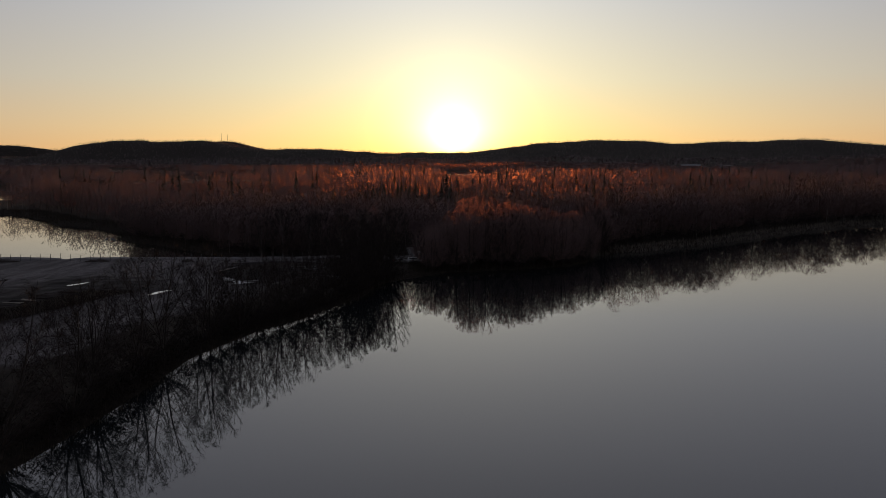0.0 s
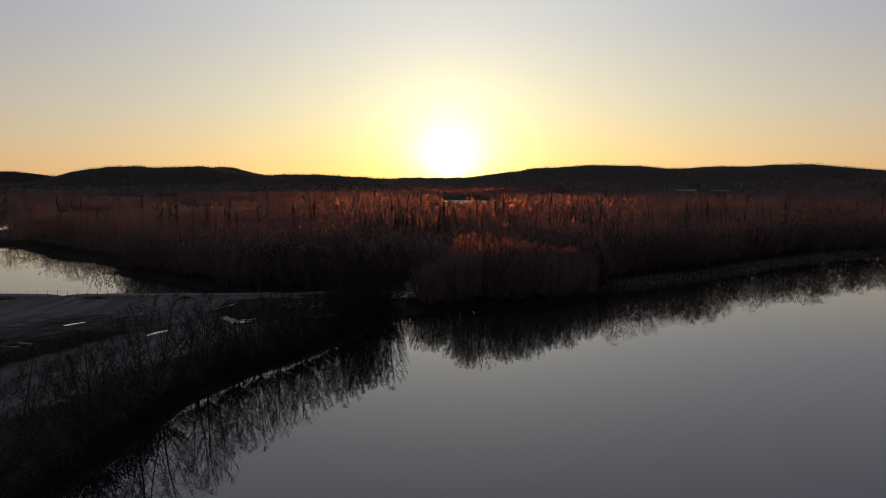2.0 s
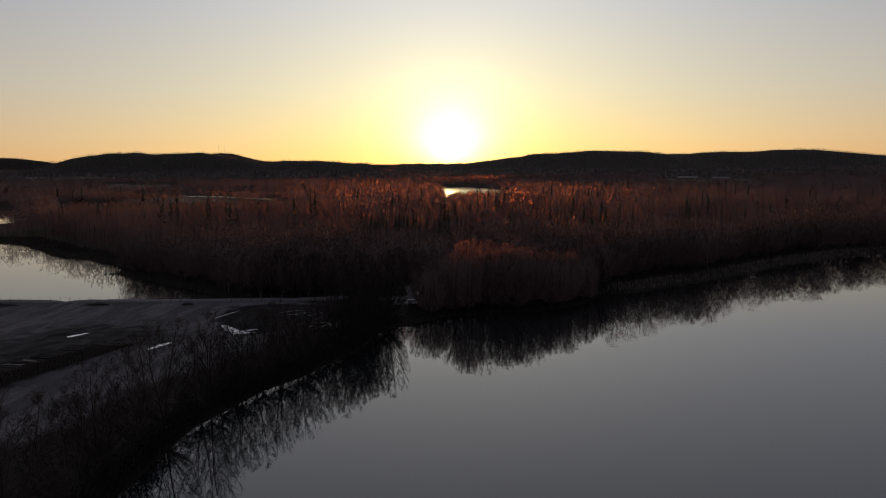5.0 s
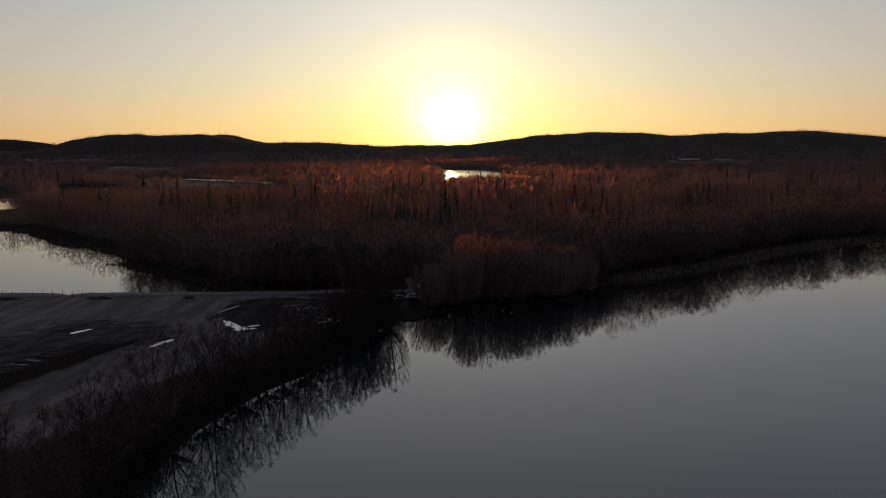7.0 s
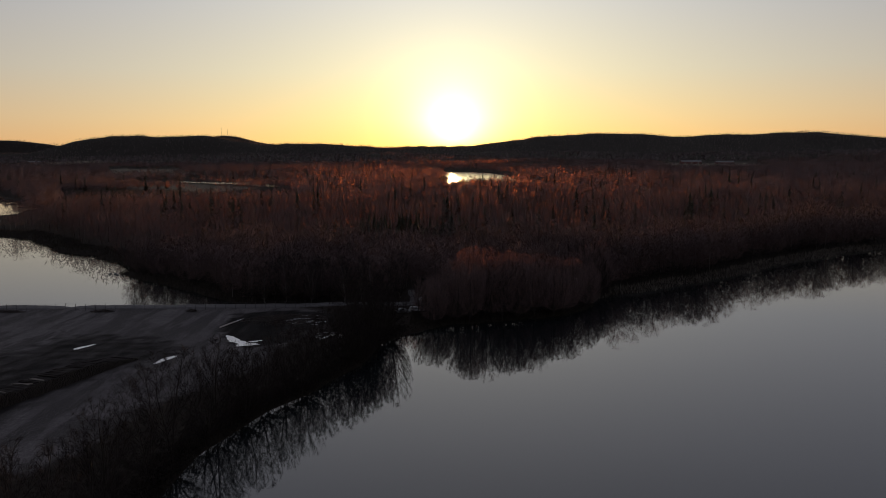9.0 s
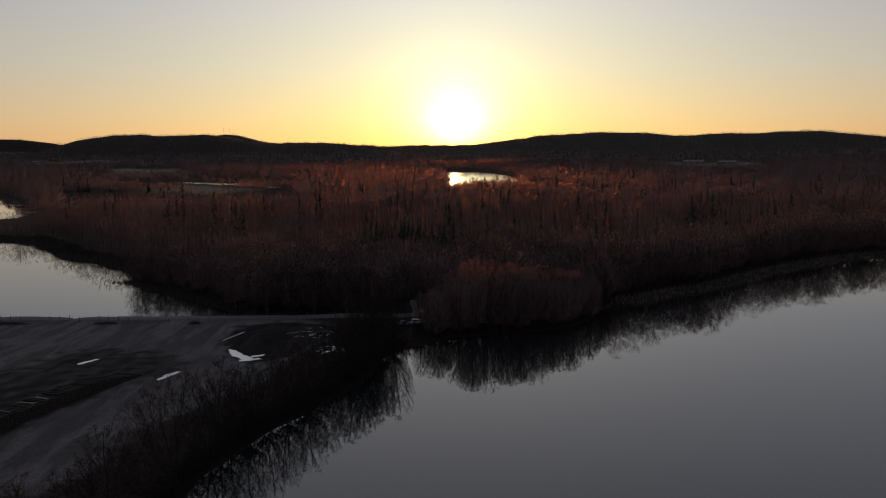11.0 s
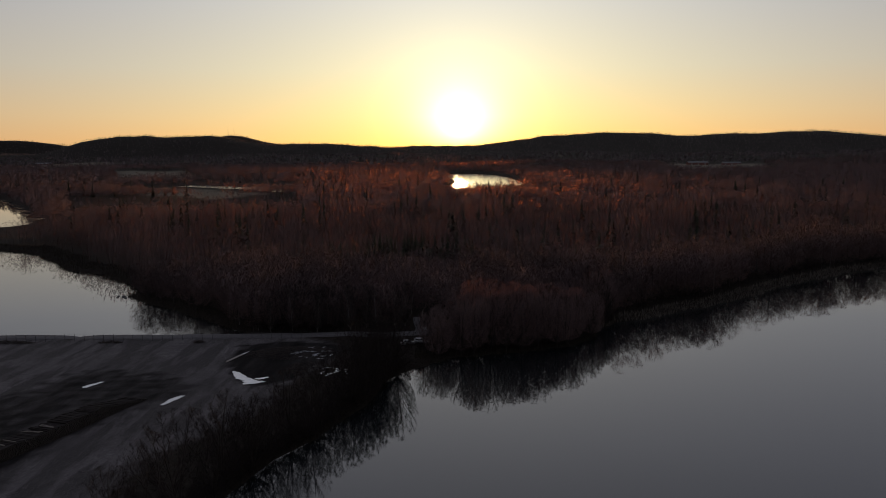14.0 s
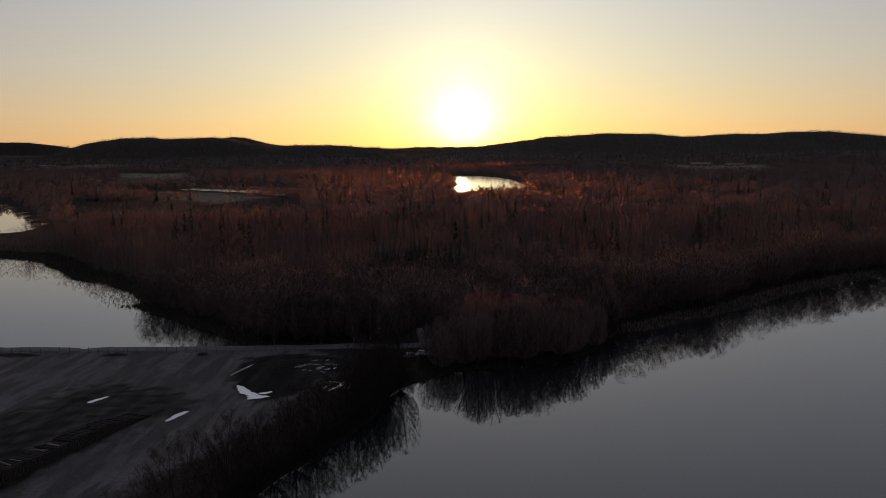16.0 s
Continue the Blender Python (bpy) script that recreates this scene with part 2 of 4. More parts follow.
def side(x, y, poly):
    """The distance to a polygon's edge, positive outside it."""
    x, y = np.asarray(x, float), np.asarray(y, float)
    near, inside = np.full(x.shape, 1e18), np.zeros(x.shape, bool)
    for (ax, ay), (bx, by) in zip(poly, poly[1:] + poly[:1]):
        ex, ey = bx - ax, by - ay
        f = np.clip(((x - ax) * ex + (y - ay) * ey) / (ex * ex + ey * ey), 0, 1)
        near = np.minimum(near, (x - ax - f * ex) ** 2 + (y - ay - f * ey) ** 2)
        if ey:
            inside ^= ((ay > y) != (by > y)) & (x < ex * (y - ay) / ey + ax)
    return np.where(inside, -1, 1) * np.sqrt(near)


def wave(x, y, size, seed):
    """Smooth noise of about -1 to 1 with bumps of that size."""
    r, v = np.random.RandomState(seed), 0
    for _ in range(5):
        a, p, k = r.uniform(0, 2 * np.pi), r.uniform(0, 2 * np.pi), 2 * np.pi / size * r.uniform(0.6, 1.5)
        v = v + np.sin(k * (x * np.cos(a) + y * np.sin(a)) + p + 1.3 * np.sin(k * 0.6 * (y * np.cos(a) - x * np.sin(a)) + 2 * p))
    return v / 2.6


def step(v, a, b):
    f = np.clip((v - a) / (b - a), 0, 1)
    return f * f * (3 - 2 * f)


def shore(x, y):
    """The distance inland from the nearest water, negative in the lakes."""
    d = side(x, y, LAKE)
    for poly in (LEFT_LAKE, INLET, FAR_LAKE, FLOOD):
        d = np.minimum(d, side(x, y, poly))
    rough = wave(x, y, 9, 3) * 0.7 + wave(x, y, 31, 4) * 1.2
    return d + rough * step(np.hypot(x, y), 120, 260)


# ridges: distance, depth, and crest heights along x
DOME = [(-2150, 20), (-1790, 26), (-1700, 50), (-1620, 103), (-1530, 114), (-1420, 118), (-1330, 113), (-1260, 112), (-1140, 117), (-1060, 113),
        (-960, 96), (-820, 72), (-640, 80), (-430, 69), (-250, 56), (0, 40), (400, 20)]
MAST_HILL = [(-1500, 60), (-1310, 110), (-1160, 128), (-1090, 122), (-940, 84), (-700, 70)]
LONG_RIDGE = [(-700, 40), (-420, 60), (-280, 58), (-190, 66), (20, 64), (120, 66), (250, 78), (500, 112), (680, 122), (830, 129), (1040, 122), (1190, 107),
              (1350, 114), (1500, 121), (1640, 116), (1700, 125), (1880, 133), (2060, 116), (2350, 86), (2700, 76)]
BLUE_HILL = [(-3000, 100), (-2700, 108), (-2450, 113), (-2240, 107), (-2100, 88), (-1960, 62), (-1850, 44), (-1700, 30)]
FOOTHILL = [(-2500, 8), (900, 8), (1100, 26), (1400, 34), (1700, 24), (2200, 34), (2600, 20)]
RIDGES = ((3700, 520, DOME), (4250, 420, MAST_HILL), (4250, 900, LONG_RIDGE), (4330, 300, BLUE_HILL), (2500, 350, FOOTHILL))


def lie(x, y):
    """The ground's height."""
    d = shore(x, y)
    low = np.where(d > 0, 1.55 * step(d, -0.3, 5.0) + 0.012 * np.clip(d - 20, 0, 250), np.maximum(d * 0.25, -2.0))
    flat = 1 - step(side(x, y, YARD), -2, 10)
    low = low + (1 - flat) * step(d, 4, 30) * (0.5 * wave(x, y, 40, 5) + 1.0 * wave(x, y, 150, 6) * step(d, 30, 120))
    low = low + flat * step(d, 1, 8) * (0.06 * wave(x, y, 5, 7) + 0.10 * wave(x, y, 19, 8))
    for px, py, pa, pb, pt in POOLS:
        ca, sa = math.cos(radians(pt)), math.sin(radians(pt))
        e = np.hypot(((x - px) * ca + (y - py) * sa) / (pa + 1.6), ((y - py) * ca - (x - px) * sa) / (pb + 1.6))
        low = low + (1 - step(e, 0.75, 1.2)) * (1.58 - low)
    hill = np.zeros(np.shape(low))
    for far, deep, crest in RIDGES:
        cx, cz = np.array(crest, float).T
        top = np.interp(x, cx, cz, left=0, right=0) + 3 * wave(x, y, 160, 12)
        hill = np.maximum(hill, top * np.exp(-((y - far) / deep) ** 2))
    rise = 34 * step(y, 1900, 3600) + 6 * step(y, 1000, 2200) * wave(x, y, 700, 9)
    rise = rise * step(d, 0, 400)
    return low + np.where(y > 1500, np.maximum(rise, hill), rise * 1.0)


def axis(knots):
    """Grid lines: from each knot to the next in steps of the given size."""
    out = []
    for (a, s), (b, _) in zip(knots, knots[1:]):
        out.append(np.linspace(a, b, max(1, round((b - a) / s)), endpoint=False))
    return np.concatenate(out + [[knots[-1][0]]])


def sheet(name, xs, ys, height_of, material):
    gx, gy = np.meshgrid(xs, ys)
    gz = height_of(gx, gy)
    nx, ny = len(xs), len(ys)
    co = np.stack([gx, gy, gz], -1).reshape(-1, 3)
    i = (np.arange(ny - 1)[:, None] * nx + np.arange(nx - 1)).ravel()
    quads = np.stack([i, i + 1, i + nx + 1, i + nx], -1)
    me = mesh_of(name, co, quads)
    me.materials.append(material)
    me.polygons.foreach_set("use_smooth", np.ones(len(quads), bool))
    return new(name, me), gx.ravel(), gy.ravel()


def mesh_of(name, co, faces):
    """A mesh from arrays of places and of faces that all have the same number of corners."""
    me = bpy.data.meshes.new(name)
    k = faces.shape[1]
    me.vertices.add(len(co))
    me.vertices.foreach_set("co", np.asarray(co, np.float32).ravel())
    me.loops.add(faces.size)
    me.loops.foreach_set("vertex_index", faces.astype(np.int32).ravel())
    me.polygons.add(len(faces))
    me.polygons.foreach_set("loop_start", np.arange(0, faces.size, k, dtype=np.int32))
    me.update(calc_edges=True)
    return me


def put_attr(me, name, values):
    me.attributes.new(name, "FLOAT", "POINT").data.foreach_set("value", np.asarray(values, np.float32))


ground, gx, gy = sheet("ground",
                       axis([(-4700, 120), (-1800, 60), (-800, 30), (-350, 10), (-160, 1.9), (-18, 3), (70, 6), (260, 15), (600, 40), (1800, 110), (4700, 1)]),
                       axis([(-1000, 60), (-100, 12), (60, 2.0), (275, 4), (500, 10), (900, 22), (2000, 45), (4850, 1)]), lie, GROUND)
inland = shore(gx, gy)
yard = np.maximum(1 - step(side(gx, gy, YARD) + 1.5 * wave(gx, gy, 7, 21), -2.5, 2.0), 0)
put_attr(ground.data, "gravel", yard)
wet = 1 - step(side(gx, gy, MUD) + 1.0 * wave(gx, gy, 6, 22), -0.8, 0.8)
put_attr(ground.data, "mud", np.maximum(wet, np.clip(0.80 + 0.22 * wave(gx, gy, 5, 25), 0, 1) * (1 - step(side(gx, gy, YARD_MUD) + 3 * wave(gx, gy, 8, 24), -2.5, 2.5))))
grass = np.zeros(len(gx))
for f in FIELDS:
    grass = np.maximum(grass, 1 - step(side(gx, gy, f) + 6 * wave(gx, gy, 60, 23), -6, 6))
put_attr(ground.data, "grass", grass)
tagged(ground, "dark forest soil and grey gravel ground with lake shores and hills", "ground", kind="structure")

water, _, _ = sheet("water", axis([(-1900, 400), (2100, 1)]), axis([(-950, 350), (1140, 1)]), lambda x, y: 0 * x, WATER)
tagged(water, "calm dark lake water mirroring the evening sky", "water", kind="structure")
ruffled, _, _ = sheet("water_far", axis([(-1900, 400), (2100, 1)]), axis([(1140, 350), (2150, 1)]), lambda x, y: 0 * x, make_water("ruffled_water", 0.14))
tagged(ruffled, "small far lake, ruffled by wind, shining under the low sun", "water", kind="structure")


# ---------------- woods: many trees joined into sheets of "stuff" ----------------
class Cloud:
    """Triangles of one tree: places, corners, materials."""

    def __init__(self):
        self.v, self.f, self.m = [], [], []

    def sliver(self, a, b, w, mat, r):
        """A thin blade from a to b, w wide at its foot."""
        a, b = np.asarray(a, float), np.asarray(b, float)
        s = np.cross(b - a, r.normal(size=3))
        s = s / (np.linalg.norm(s) + 1e-9) * w / 2
        k = len(self.v)
        self.v += [a - s, a + s, b]
        self.f.append((k, k + 1, k + 2))
        self.m.append(mat)

    def tube(self, a, b, ra, rb, n, mat):
        a, b = np.asarray(a, float), np.asarray(b, float)
        d = (b - a) / (np.linalg.norm(b - a) + 1e-9)
        u = np.cross(d, (0.31, 0.85, 0.42))
        u /= np.linalg.norm(u)
        w = np.cross(d, u)
        k = len(self.v)
        for c, rad in ((a, ra), (b, rb)):
            for i in range(n):
                t = 2 * math.pi * i / n
                self.v.append(c + rad * (math.cos(t) * u + math.sin(t) * w))
        for i in range(n):
            j = (i + 1) % n
            self.f += [(k + i, k + j, k + n + j), (k + i, k + n + j, k + n + i)]
            self.m += [mat, mat]

    def arrays(self):
        return np.array(self.v), np.array(self.f), np.array(self.m)

    def rounded(self, tall):
        """The arrays, with normals that swell outwards like the crown, and all triangles turned to them."""
        v, f, m = self.arrays()
        n = (v - (0, 0, 0.45 * tall)) * (1, 1, 0.55) + (0, 0, 0.06 * tall)
        n /= np.linalg.norm(n, axis=1)[:, None] + 1e-9
        geo = np.cross(v[f[:, 1]] - v[f[:, 0]], v[f[:, 2]] - v[f[:, 0]])
        wrong = (geo * n[f].sum(1)).sum(1) < 0
        f[wrong] = f[wrong][:, ::-1]
        return v, f, m, n


def egg(r, u, turn, wide, tall, low=0.56):
    """A place on the round shell of a crown; u goes from -1 at its foot to 1 at its top."""
    rho = wide * tall * max(0.03, 1 - abs(u) ** 2.4) ** (1 / 2.4) * r.uniform(0.82, 1.0)
    return np.array([math.cos(turn) * rho, math.sin(turn) * rho, tall * (low + (1 - low) * u * r.uniform(0.94, 1.0))])


def within(p, wide, tall, r, low=0.56):
    """The place, drawn back inside the crown's round shell where it would stand out of it."""
    heart = np.array([0, 0, low * tall])
    w = p - heart
    e = (math.hypot(w[0], w[1]) / (wide * tall)) ** 2.4 + (abs(w[2]) / ((1 - low) * tall)) ** 2.4
    return p if e < 1 else heart + w * e ** (-1 / 2.4) * r.uniform(0.93, 1.03)


def wild_broadleaf(r, tall, twigs, limbs, wide=0.30, bark=1, thick=1.0, fine=0.085, short=1.0):
    """A bare broadleaved tree of few triangles: trunk, rising limbs and a round haze of twigs. Material 0 twigs, 1 bark, 2 birch bark."""
    c = Cloud()
    lean = r.normal(0, 0.04, 2)

    def stem(h):
        return np.array([lean[0] * h + 0.012 * h * math.sin(h), lean[1] * h + 0.012 * h * math.cos(1.3 * h), h])
    base = 0.009 * tall * thick
    c.tube(stem(-0.6), stem(tall * 0.45), base, base * 0.65, 3, bark)
    c.tube(stem(tall * 0.45), stem(tall * 0.8), base * 0.65, base * 0.12, 3, 1)
    n = twigs // limbs
    for k in range(limbs):
        u = -0.72 + 1.70 * (k + r.uniform(0, 1)) / limbs
        tip = egg(r, u, 2.4 * k + r.uniform(-0.5, 0.5), wide, tall)
        rho = math.hypot(tip[0], tip[1])
        foot = stem(max(0.10 * tall, min(tip[2] - rho * r.uniform(1.0, 1.8), 0.85 * tall)))
        c.sliver(foot * 0.7 + tip * 0.3, foot * 0.15 + tip * 0.85, base * 0.35, 1, r)
        out = (tip - (0, 0, 0.5 * tall)) * (1, 1, 0.8)
        out /= np.linalg.norm(out) + 1e-9
        for i in range(n):
            f = 1 - 0.75 * r.uniform(0, 1) ** 1.3
            p = within(foot * (1 - f) + tip * f + r.normal(0, 0.038, 3) * tall, wide, tall, r)
            w = r.normal(0, 1, 3)
            q = within(p + (w / np.linalg.norm(w) * 0.75 + out * 0.75 + (0, 0, 0.15)) * tall * 0.095 * short * r.uniform(0.6, 1.3), wide, tall, r)
            c.sliver(p, q, fine * thick * r.uniform(0.6, 1.4), 0, r)
    return c.rounded(tall)


def wild_spruce(r, tall, tiers, blades):
    """A spruce: trunk, and drooping sprays all the way up. Material 3 needles."""
    c = Cloud()
    if tiers > 3:
        c.tube((0, 0, -0.5), (0, 0, tall), 0.011 * tall, 0.01, 3, 1)
    else:
        c.sliver((0, 0, -0.5), (0, 0, tall), 0.5, 3, r)
    n = tiers * blades * (2 if tiers > 6 else 1)
    for k in range(n):
        f = ((k + r.uniform(0, 1)) / n) ** 1.15
        h, reach = tall * (0.06 + 0.93 * f), tall * 0.17 * (1 - f) ** 0.85 + 0.12
        a, rr = 2.4 * k + r.uniform(-0.4, 0.4), reach * r.uniform(0.6, 1.2)
        c.sliver((0, 0, h + 0.3 * rr), (math.cos(a) * rr, math.sin(a) * rr, h - r.uniform(0.1, 0.5) * rr), reach * (0.6 if tiers > 6 else 1.0), 3, r)
    return c.rounded(tall)


def far_crown(r, tall, blades, wide, low=0.0, broad=0.14):
    """A tree far off: a trunk blade and a round cloud of small sprays that point outwards."""
    c = Cloud()
    c.sliver((0, 0, -0.5), (0, 0, tall * 0.55), 0.22, 1, r)
    for k in range(blades):
        w = r.normal(0, 1, 3)
        w /= np.linalg.norm(w)
        p = np.array([w[0] * tall * wide, w[1] * tall * wide, tall * 0.38 * w[2]]) * r.uniform(0.40, 0.86)
        d = w + r.normal(0, 0.5, 3)
        d *= tall * 0.19 / np.linalg.norm(d)
        mid = np.array([0, 0, tall * (0.60 - low)])
        c.sliver(mid + p - d * 0.3, within(mid + p + d, wide, tall, r, 0.60 - low), tall * broad, 0, r)
    return c.rounded(tall)


def plant(name, templates, x, y, tint, size, rng, label, twigs=None, sink=0.0):
    """All the trees of one stretch of wood in one mesh. Each tree takes one of the templates."""
    co, fa, ma, ti, no = [], [], [], [], []
    z, pick, start = lie(x, y) - sink, rng.randint(0, len(templates), len(x)), 0
    for k, (v, f, m, n) in enumerate(templates):
        w = np.nonzero(pick == k)[0]
        if not len(w):
            continue
        a, s = rng.uniform(0, 2 * np.pi, len(w)), size[w]
        ca, sa = np.cos(a) * s, np.sin(a) * s
        p = np.empty((len(w), len(v), 3), np.float32)
        p[..., 0] = ca[:, None] * v[:, 0] - sa[:, None] * v[:, 1] + x[w][:, None]
        p[..., 1] = sa[:, None] * v[:, 0] + ca[:, None] * v[:, 1] + y[w][:, None]
        p[..., 2] = s[:, None] * v[:, 2] + z[w][:, None]
        co.append(p.reshape(-1, 3))
        q, cu, su = np.empty_like(p), np.cos(a)[:, None], np.sin(a)[:, None]
        q[..., 0], q[..., 1], q[..., 2] = cu * n[:, 0] - su * n[:, 1], su * n[:, 0] + cu * n[:, 1], n[:, 2]
        no.append(q.reshape(-1, 3))
        fa.append((f[None] + (start + np.arange(len(w)) * len(v))[:, None, None]).reshape(-1, 3))
        ma.append(np.tile(m, len(w)))
        ti.append(np.repeat(tint[w], len(v)))
        start += len(w) * len(v)
    me = mesh_of(name, np.concatenate(co), np.concatenate(fa))
    for material in (twigs or TWIGS, TRUNK, BIRCH, NEEDLE):
        me.materials.append(material)
    me.polygons.foreach_set("material_index", np.concatenate(ma).astype(np.int32))
    put_attr(me, "tint", np.concatenate(ti))
    me.polygons.foreach_set("use_smooth", np.ones(len(me.polygons), bool))
    me.normals_split_custom_set_from_vertices(np.concatenate(no))
    return tagged(new(name, me), label, "woods", kind="stuff")


def spots(x0, x1, y0, y1, gap, rng, fan=0.72):
    """Places for trees on land: a shaken grid, clear of water, yard, road and fields."""
    gx, gy = np.meshgrid(np.arange(x0, x1, gap), np.arange(y0, y1, gap))
    x = (gx + rng.uniform(-0.48, 0.48, gx.shape) * gap).ravel()
    y = (gy + rng.uniform(-0.48, 0.48, gy.shape) * gap).ravel()
    ok = np.abs(x) < fan * y + 60
    x, y = x[ok], y[ok]
    d = shore(x, y)
    back = 2.2 + 4.5 * step(x, 52, 75) * (1 - step(y, 460, 520)) + 13 * (1 - step(x, -190, -135)) * (1 - step(y, 560, 620))
    ok = d > back * rng.uniform(0.75, 1.25, len(x))
    ok &= (side(x, y, FLOOD) > 30) | (rng.uniform(size=len(x)) < 0.2)
    point = (np.abs(x - 20) < 36) & (y < 312)            # the point's outer trees stand apart, and its middle is open
    ok &= ~point | ((d > 11) & (rng.uniform(size=len(x)) < 0.55 + 0.45 * step(y, 285, 312)))
    ok &= side(x, y, YARD) > 3
    ok &= ~((x < -290) & (y > 470) & (y < 640))   # the open spit
    ok &= ~((np.abs(x - 75) < 80) & (y > 1150) & (y < 1215) & (d < 30))
    for f in FIELDS:
        ok &= side(x, y, f) > 2
    for (ax, ay), (bx, by) in zip(TRACK, TRACK[1:]):
        f = np.clip(((x - ax) * (bx - ax) + (y - ay) * (by - ay)) / ((bx - ax) ** 2 + (by - ay) ** 2), 0, 1)
        ok &= np.hypot(x - ax - f * (bx - ax), y - ay - f * (by - ay)) > 3.2
    ok &= ~((y < 254) & (x < 2))                       # the yard's own strip of trees stands apart
    return x[ok], y[ok]


rng = np.random.RandomState(5)
NEAR_TREES = [wild_broadleaf(rng, h, 800, 25, w, b, 0.9, 0.110) for h, w, b in ((13, 0.37, 1), (15, 0.31, 2), (16, 0.32, 1), (12, 0.42, 1), (17, 0.29, 1), (14, 0.37, 1), (15, 0.34, 1))]
NEAR_SPRUCE = [wild_spruce(rng, h, 13, 6) for h in (17, 20)]
MID_TREES = [wild_broadleaf(rng, h, 110, 13, w, b, 0.75, 0.46, 0.95) for h, w, b in ((14, 0.36, 1), (16, 0.32, 1), (17, 0.28, 2), (13, 0.40, 1), (15, 0.36, 1))]
BUSHES = [wild_broadleaf(rng, 14, 54, 9, w, 1, 0.9, 0.62, 1.1) for w in (0.5, 0.6, 0.45)]
MID_SPRUCE = [wild_spruce(rng, h, 9, 5) for h in (17, 20)]
BACK_TREES = [far_crown(rng, h, 40, w, 0.0, 0.065) for h, w in ((14, 0.33), (16, 0.29), (13, 0.37), (15, 0.31), (12, 0.38))]
FAR_TREES = [far_crown(rng, h, 13, w) for h, w in ((14, 0.32), (16, 0.28), (13, 0.36), (15, 0.30), (11, 0.38))]
CREST_TREES = [far_crown(rng, h, 10, w, 0.25) for h, w in ((13, 0.42), (15, 0.36), (11, 0.5))]
FAR_SPRUCE = [wild_spruce(rng, h, 3, 3) for h in (14, 17)]


def wood(name, x0, x1, y0, y1, gap, leafy, spruce, label, fan=0.72, dark=0.18, twigs=None, rim=False):
    x, y = spots(x0, x1, y0, y1, gap, rng, fan)
    edge = (x > 90) & (y > 345) & (y < 520) & (side(x, y, LAKE) < 24)     # the fine trees along the lake's edge
    keep = edge if rim else ~edge
    x, y = x[keep], y[keep]
    patch = wave(x, y, 130, 31) + 0.5 * wave(x, y, 45, 32)
    is_spruce = rng.uniform(size=len(x)) < np.clip(dark * (1 + 1.6 * patch), 0.02, 0.95) * step(shore(x, y), 28, 50)
    tint = np.clip(0.45 + 0.28 * wave(x, y, 90, 33) + rng.normal(0, 0.2, len(x)), 0, 1)
    size = np.clip(1.0 + 0.10 * wave(x, y, 80, 34) + rng.normal(0, 0.10, len(x)), 0.6, 1.35)
    size *= 1 - 0.42 * step(y, 2700, 3300)
    size *= 0.86 + 0.14 * step(shore(x, y), 4, 20)
    low_growth = (x > -0.48 * y) & (x < -0.19 * y) & (y > 690) & (y < 935)      # young growth before the open field
    low_growth |= (x > -12) & (x < 150) & (y > 930) & (y < 1215)                  # and before the far lake
    size *= np.where(low_growth, np.where(x < -100, 0.38, 0.62), 1.0)
    size *= 1 + 0.28 * step(x, 50, 70) * (1 - step(shore(x, y), 20, 45)) * (y < 480)
    a, b = ~is_spruce, is_spruce
    plant(name, leafy, x[a], y[a], tint[a], size[a], rng, label, twigs)
    if b.sum() > 40:
        plant(name.replace("bare", "spruce"), spruce, x[b], y[b], tint[b], size[b], rng, "dark green spruces scattered through the bare woods")


wood("bare_woods_near", -330, 330, 226, 345, 4.9, NEAR_TREES, NEAR_SPRUCE, "bare grey-brown birch and alder woods along the lake shore", dark=0.0, twigs=ALDER_TWIGS)
wood("bare_woods_rim", 90, 420, 345, 520, 5.2, NEAR_TREES, NEAR_SPRUCE, "bare grey-brown trees along the edge of the lake", dark=0.0, twigs=ALDER_TWIGS, rim=True)
wood("bare_woods_middle", -560, 560, 345, 640, 6.0, MID_TREES, MID_SPRUCE, "bare reddish brown broadleaved woods behind the shore", dark=0.03, twigs=BIRCH_TWIGS)
wood("bare_woods_back", -900, 900, 640, 1150, 9.2, BACK_TREES, MID_SPRUCE, "bare reddish brown woods behind the lakes", dark=0.03)
wood("bare_woods_far", -1800, 1800, 1150, 2300, 10.6, FAR_TREES, FAR_SPRUCE, "bare reddish brown woods reaching to the hills", dark=0.08)
wood("bare_woods_hills", -3000, 2900, 2300, 4260, 20.5, FAR_TREES, FAR_SPRUCE, "dark mixed woods over the hills", 0.66, dark=0.28, twigs=HILL_TWIGS)


def crest_wood(far, crest, x0, x1, label):
    """The close trees along a hill's crest, which stand against the sky."""
    n = int((x1 - x0) / 0.8)
    x, y = rng.uniform(x0, x1, n), far + rng.uniform(-60, 20, n)
    spiky = wave(x, y, 170, 51) + 0.5 * rng.normal(size=n) > 0.75
    spiky |= (far == 3700) & (x > -1620) & (x < -1270) & (rng.uniform(size=n) < 0.25)
    tall = rng.uniform(0.40, 0.62, n) + 0.07 * wave(x, y, 60, 52)
    a, b = ~spiky, spiky
    plant("crest_woods", CREST_TREES, x[a], y[a], rng.uniform(0, 0.5, a.sum()), tall[a], rng, label, HILL_TWIGS, 2.4)
    plant("crest_spruces", FAR_SPRUCE, x[b], y[b], rng.uniform(0, 1, b.sum()), tall[b] + rng.uniform(0, 0.4, b.sum()), rng, "dark spruces standing out along a wooded hilltop", None, 1.5)


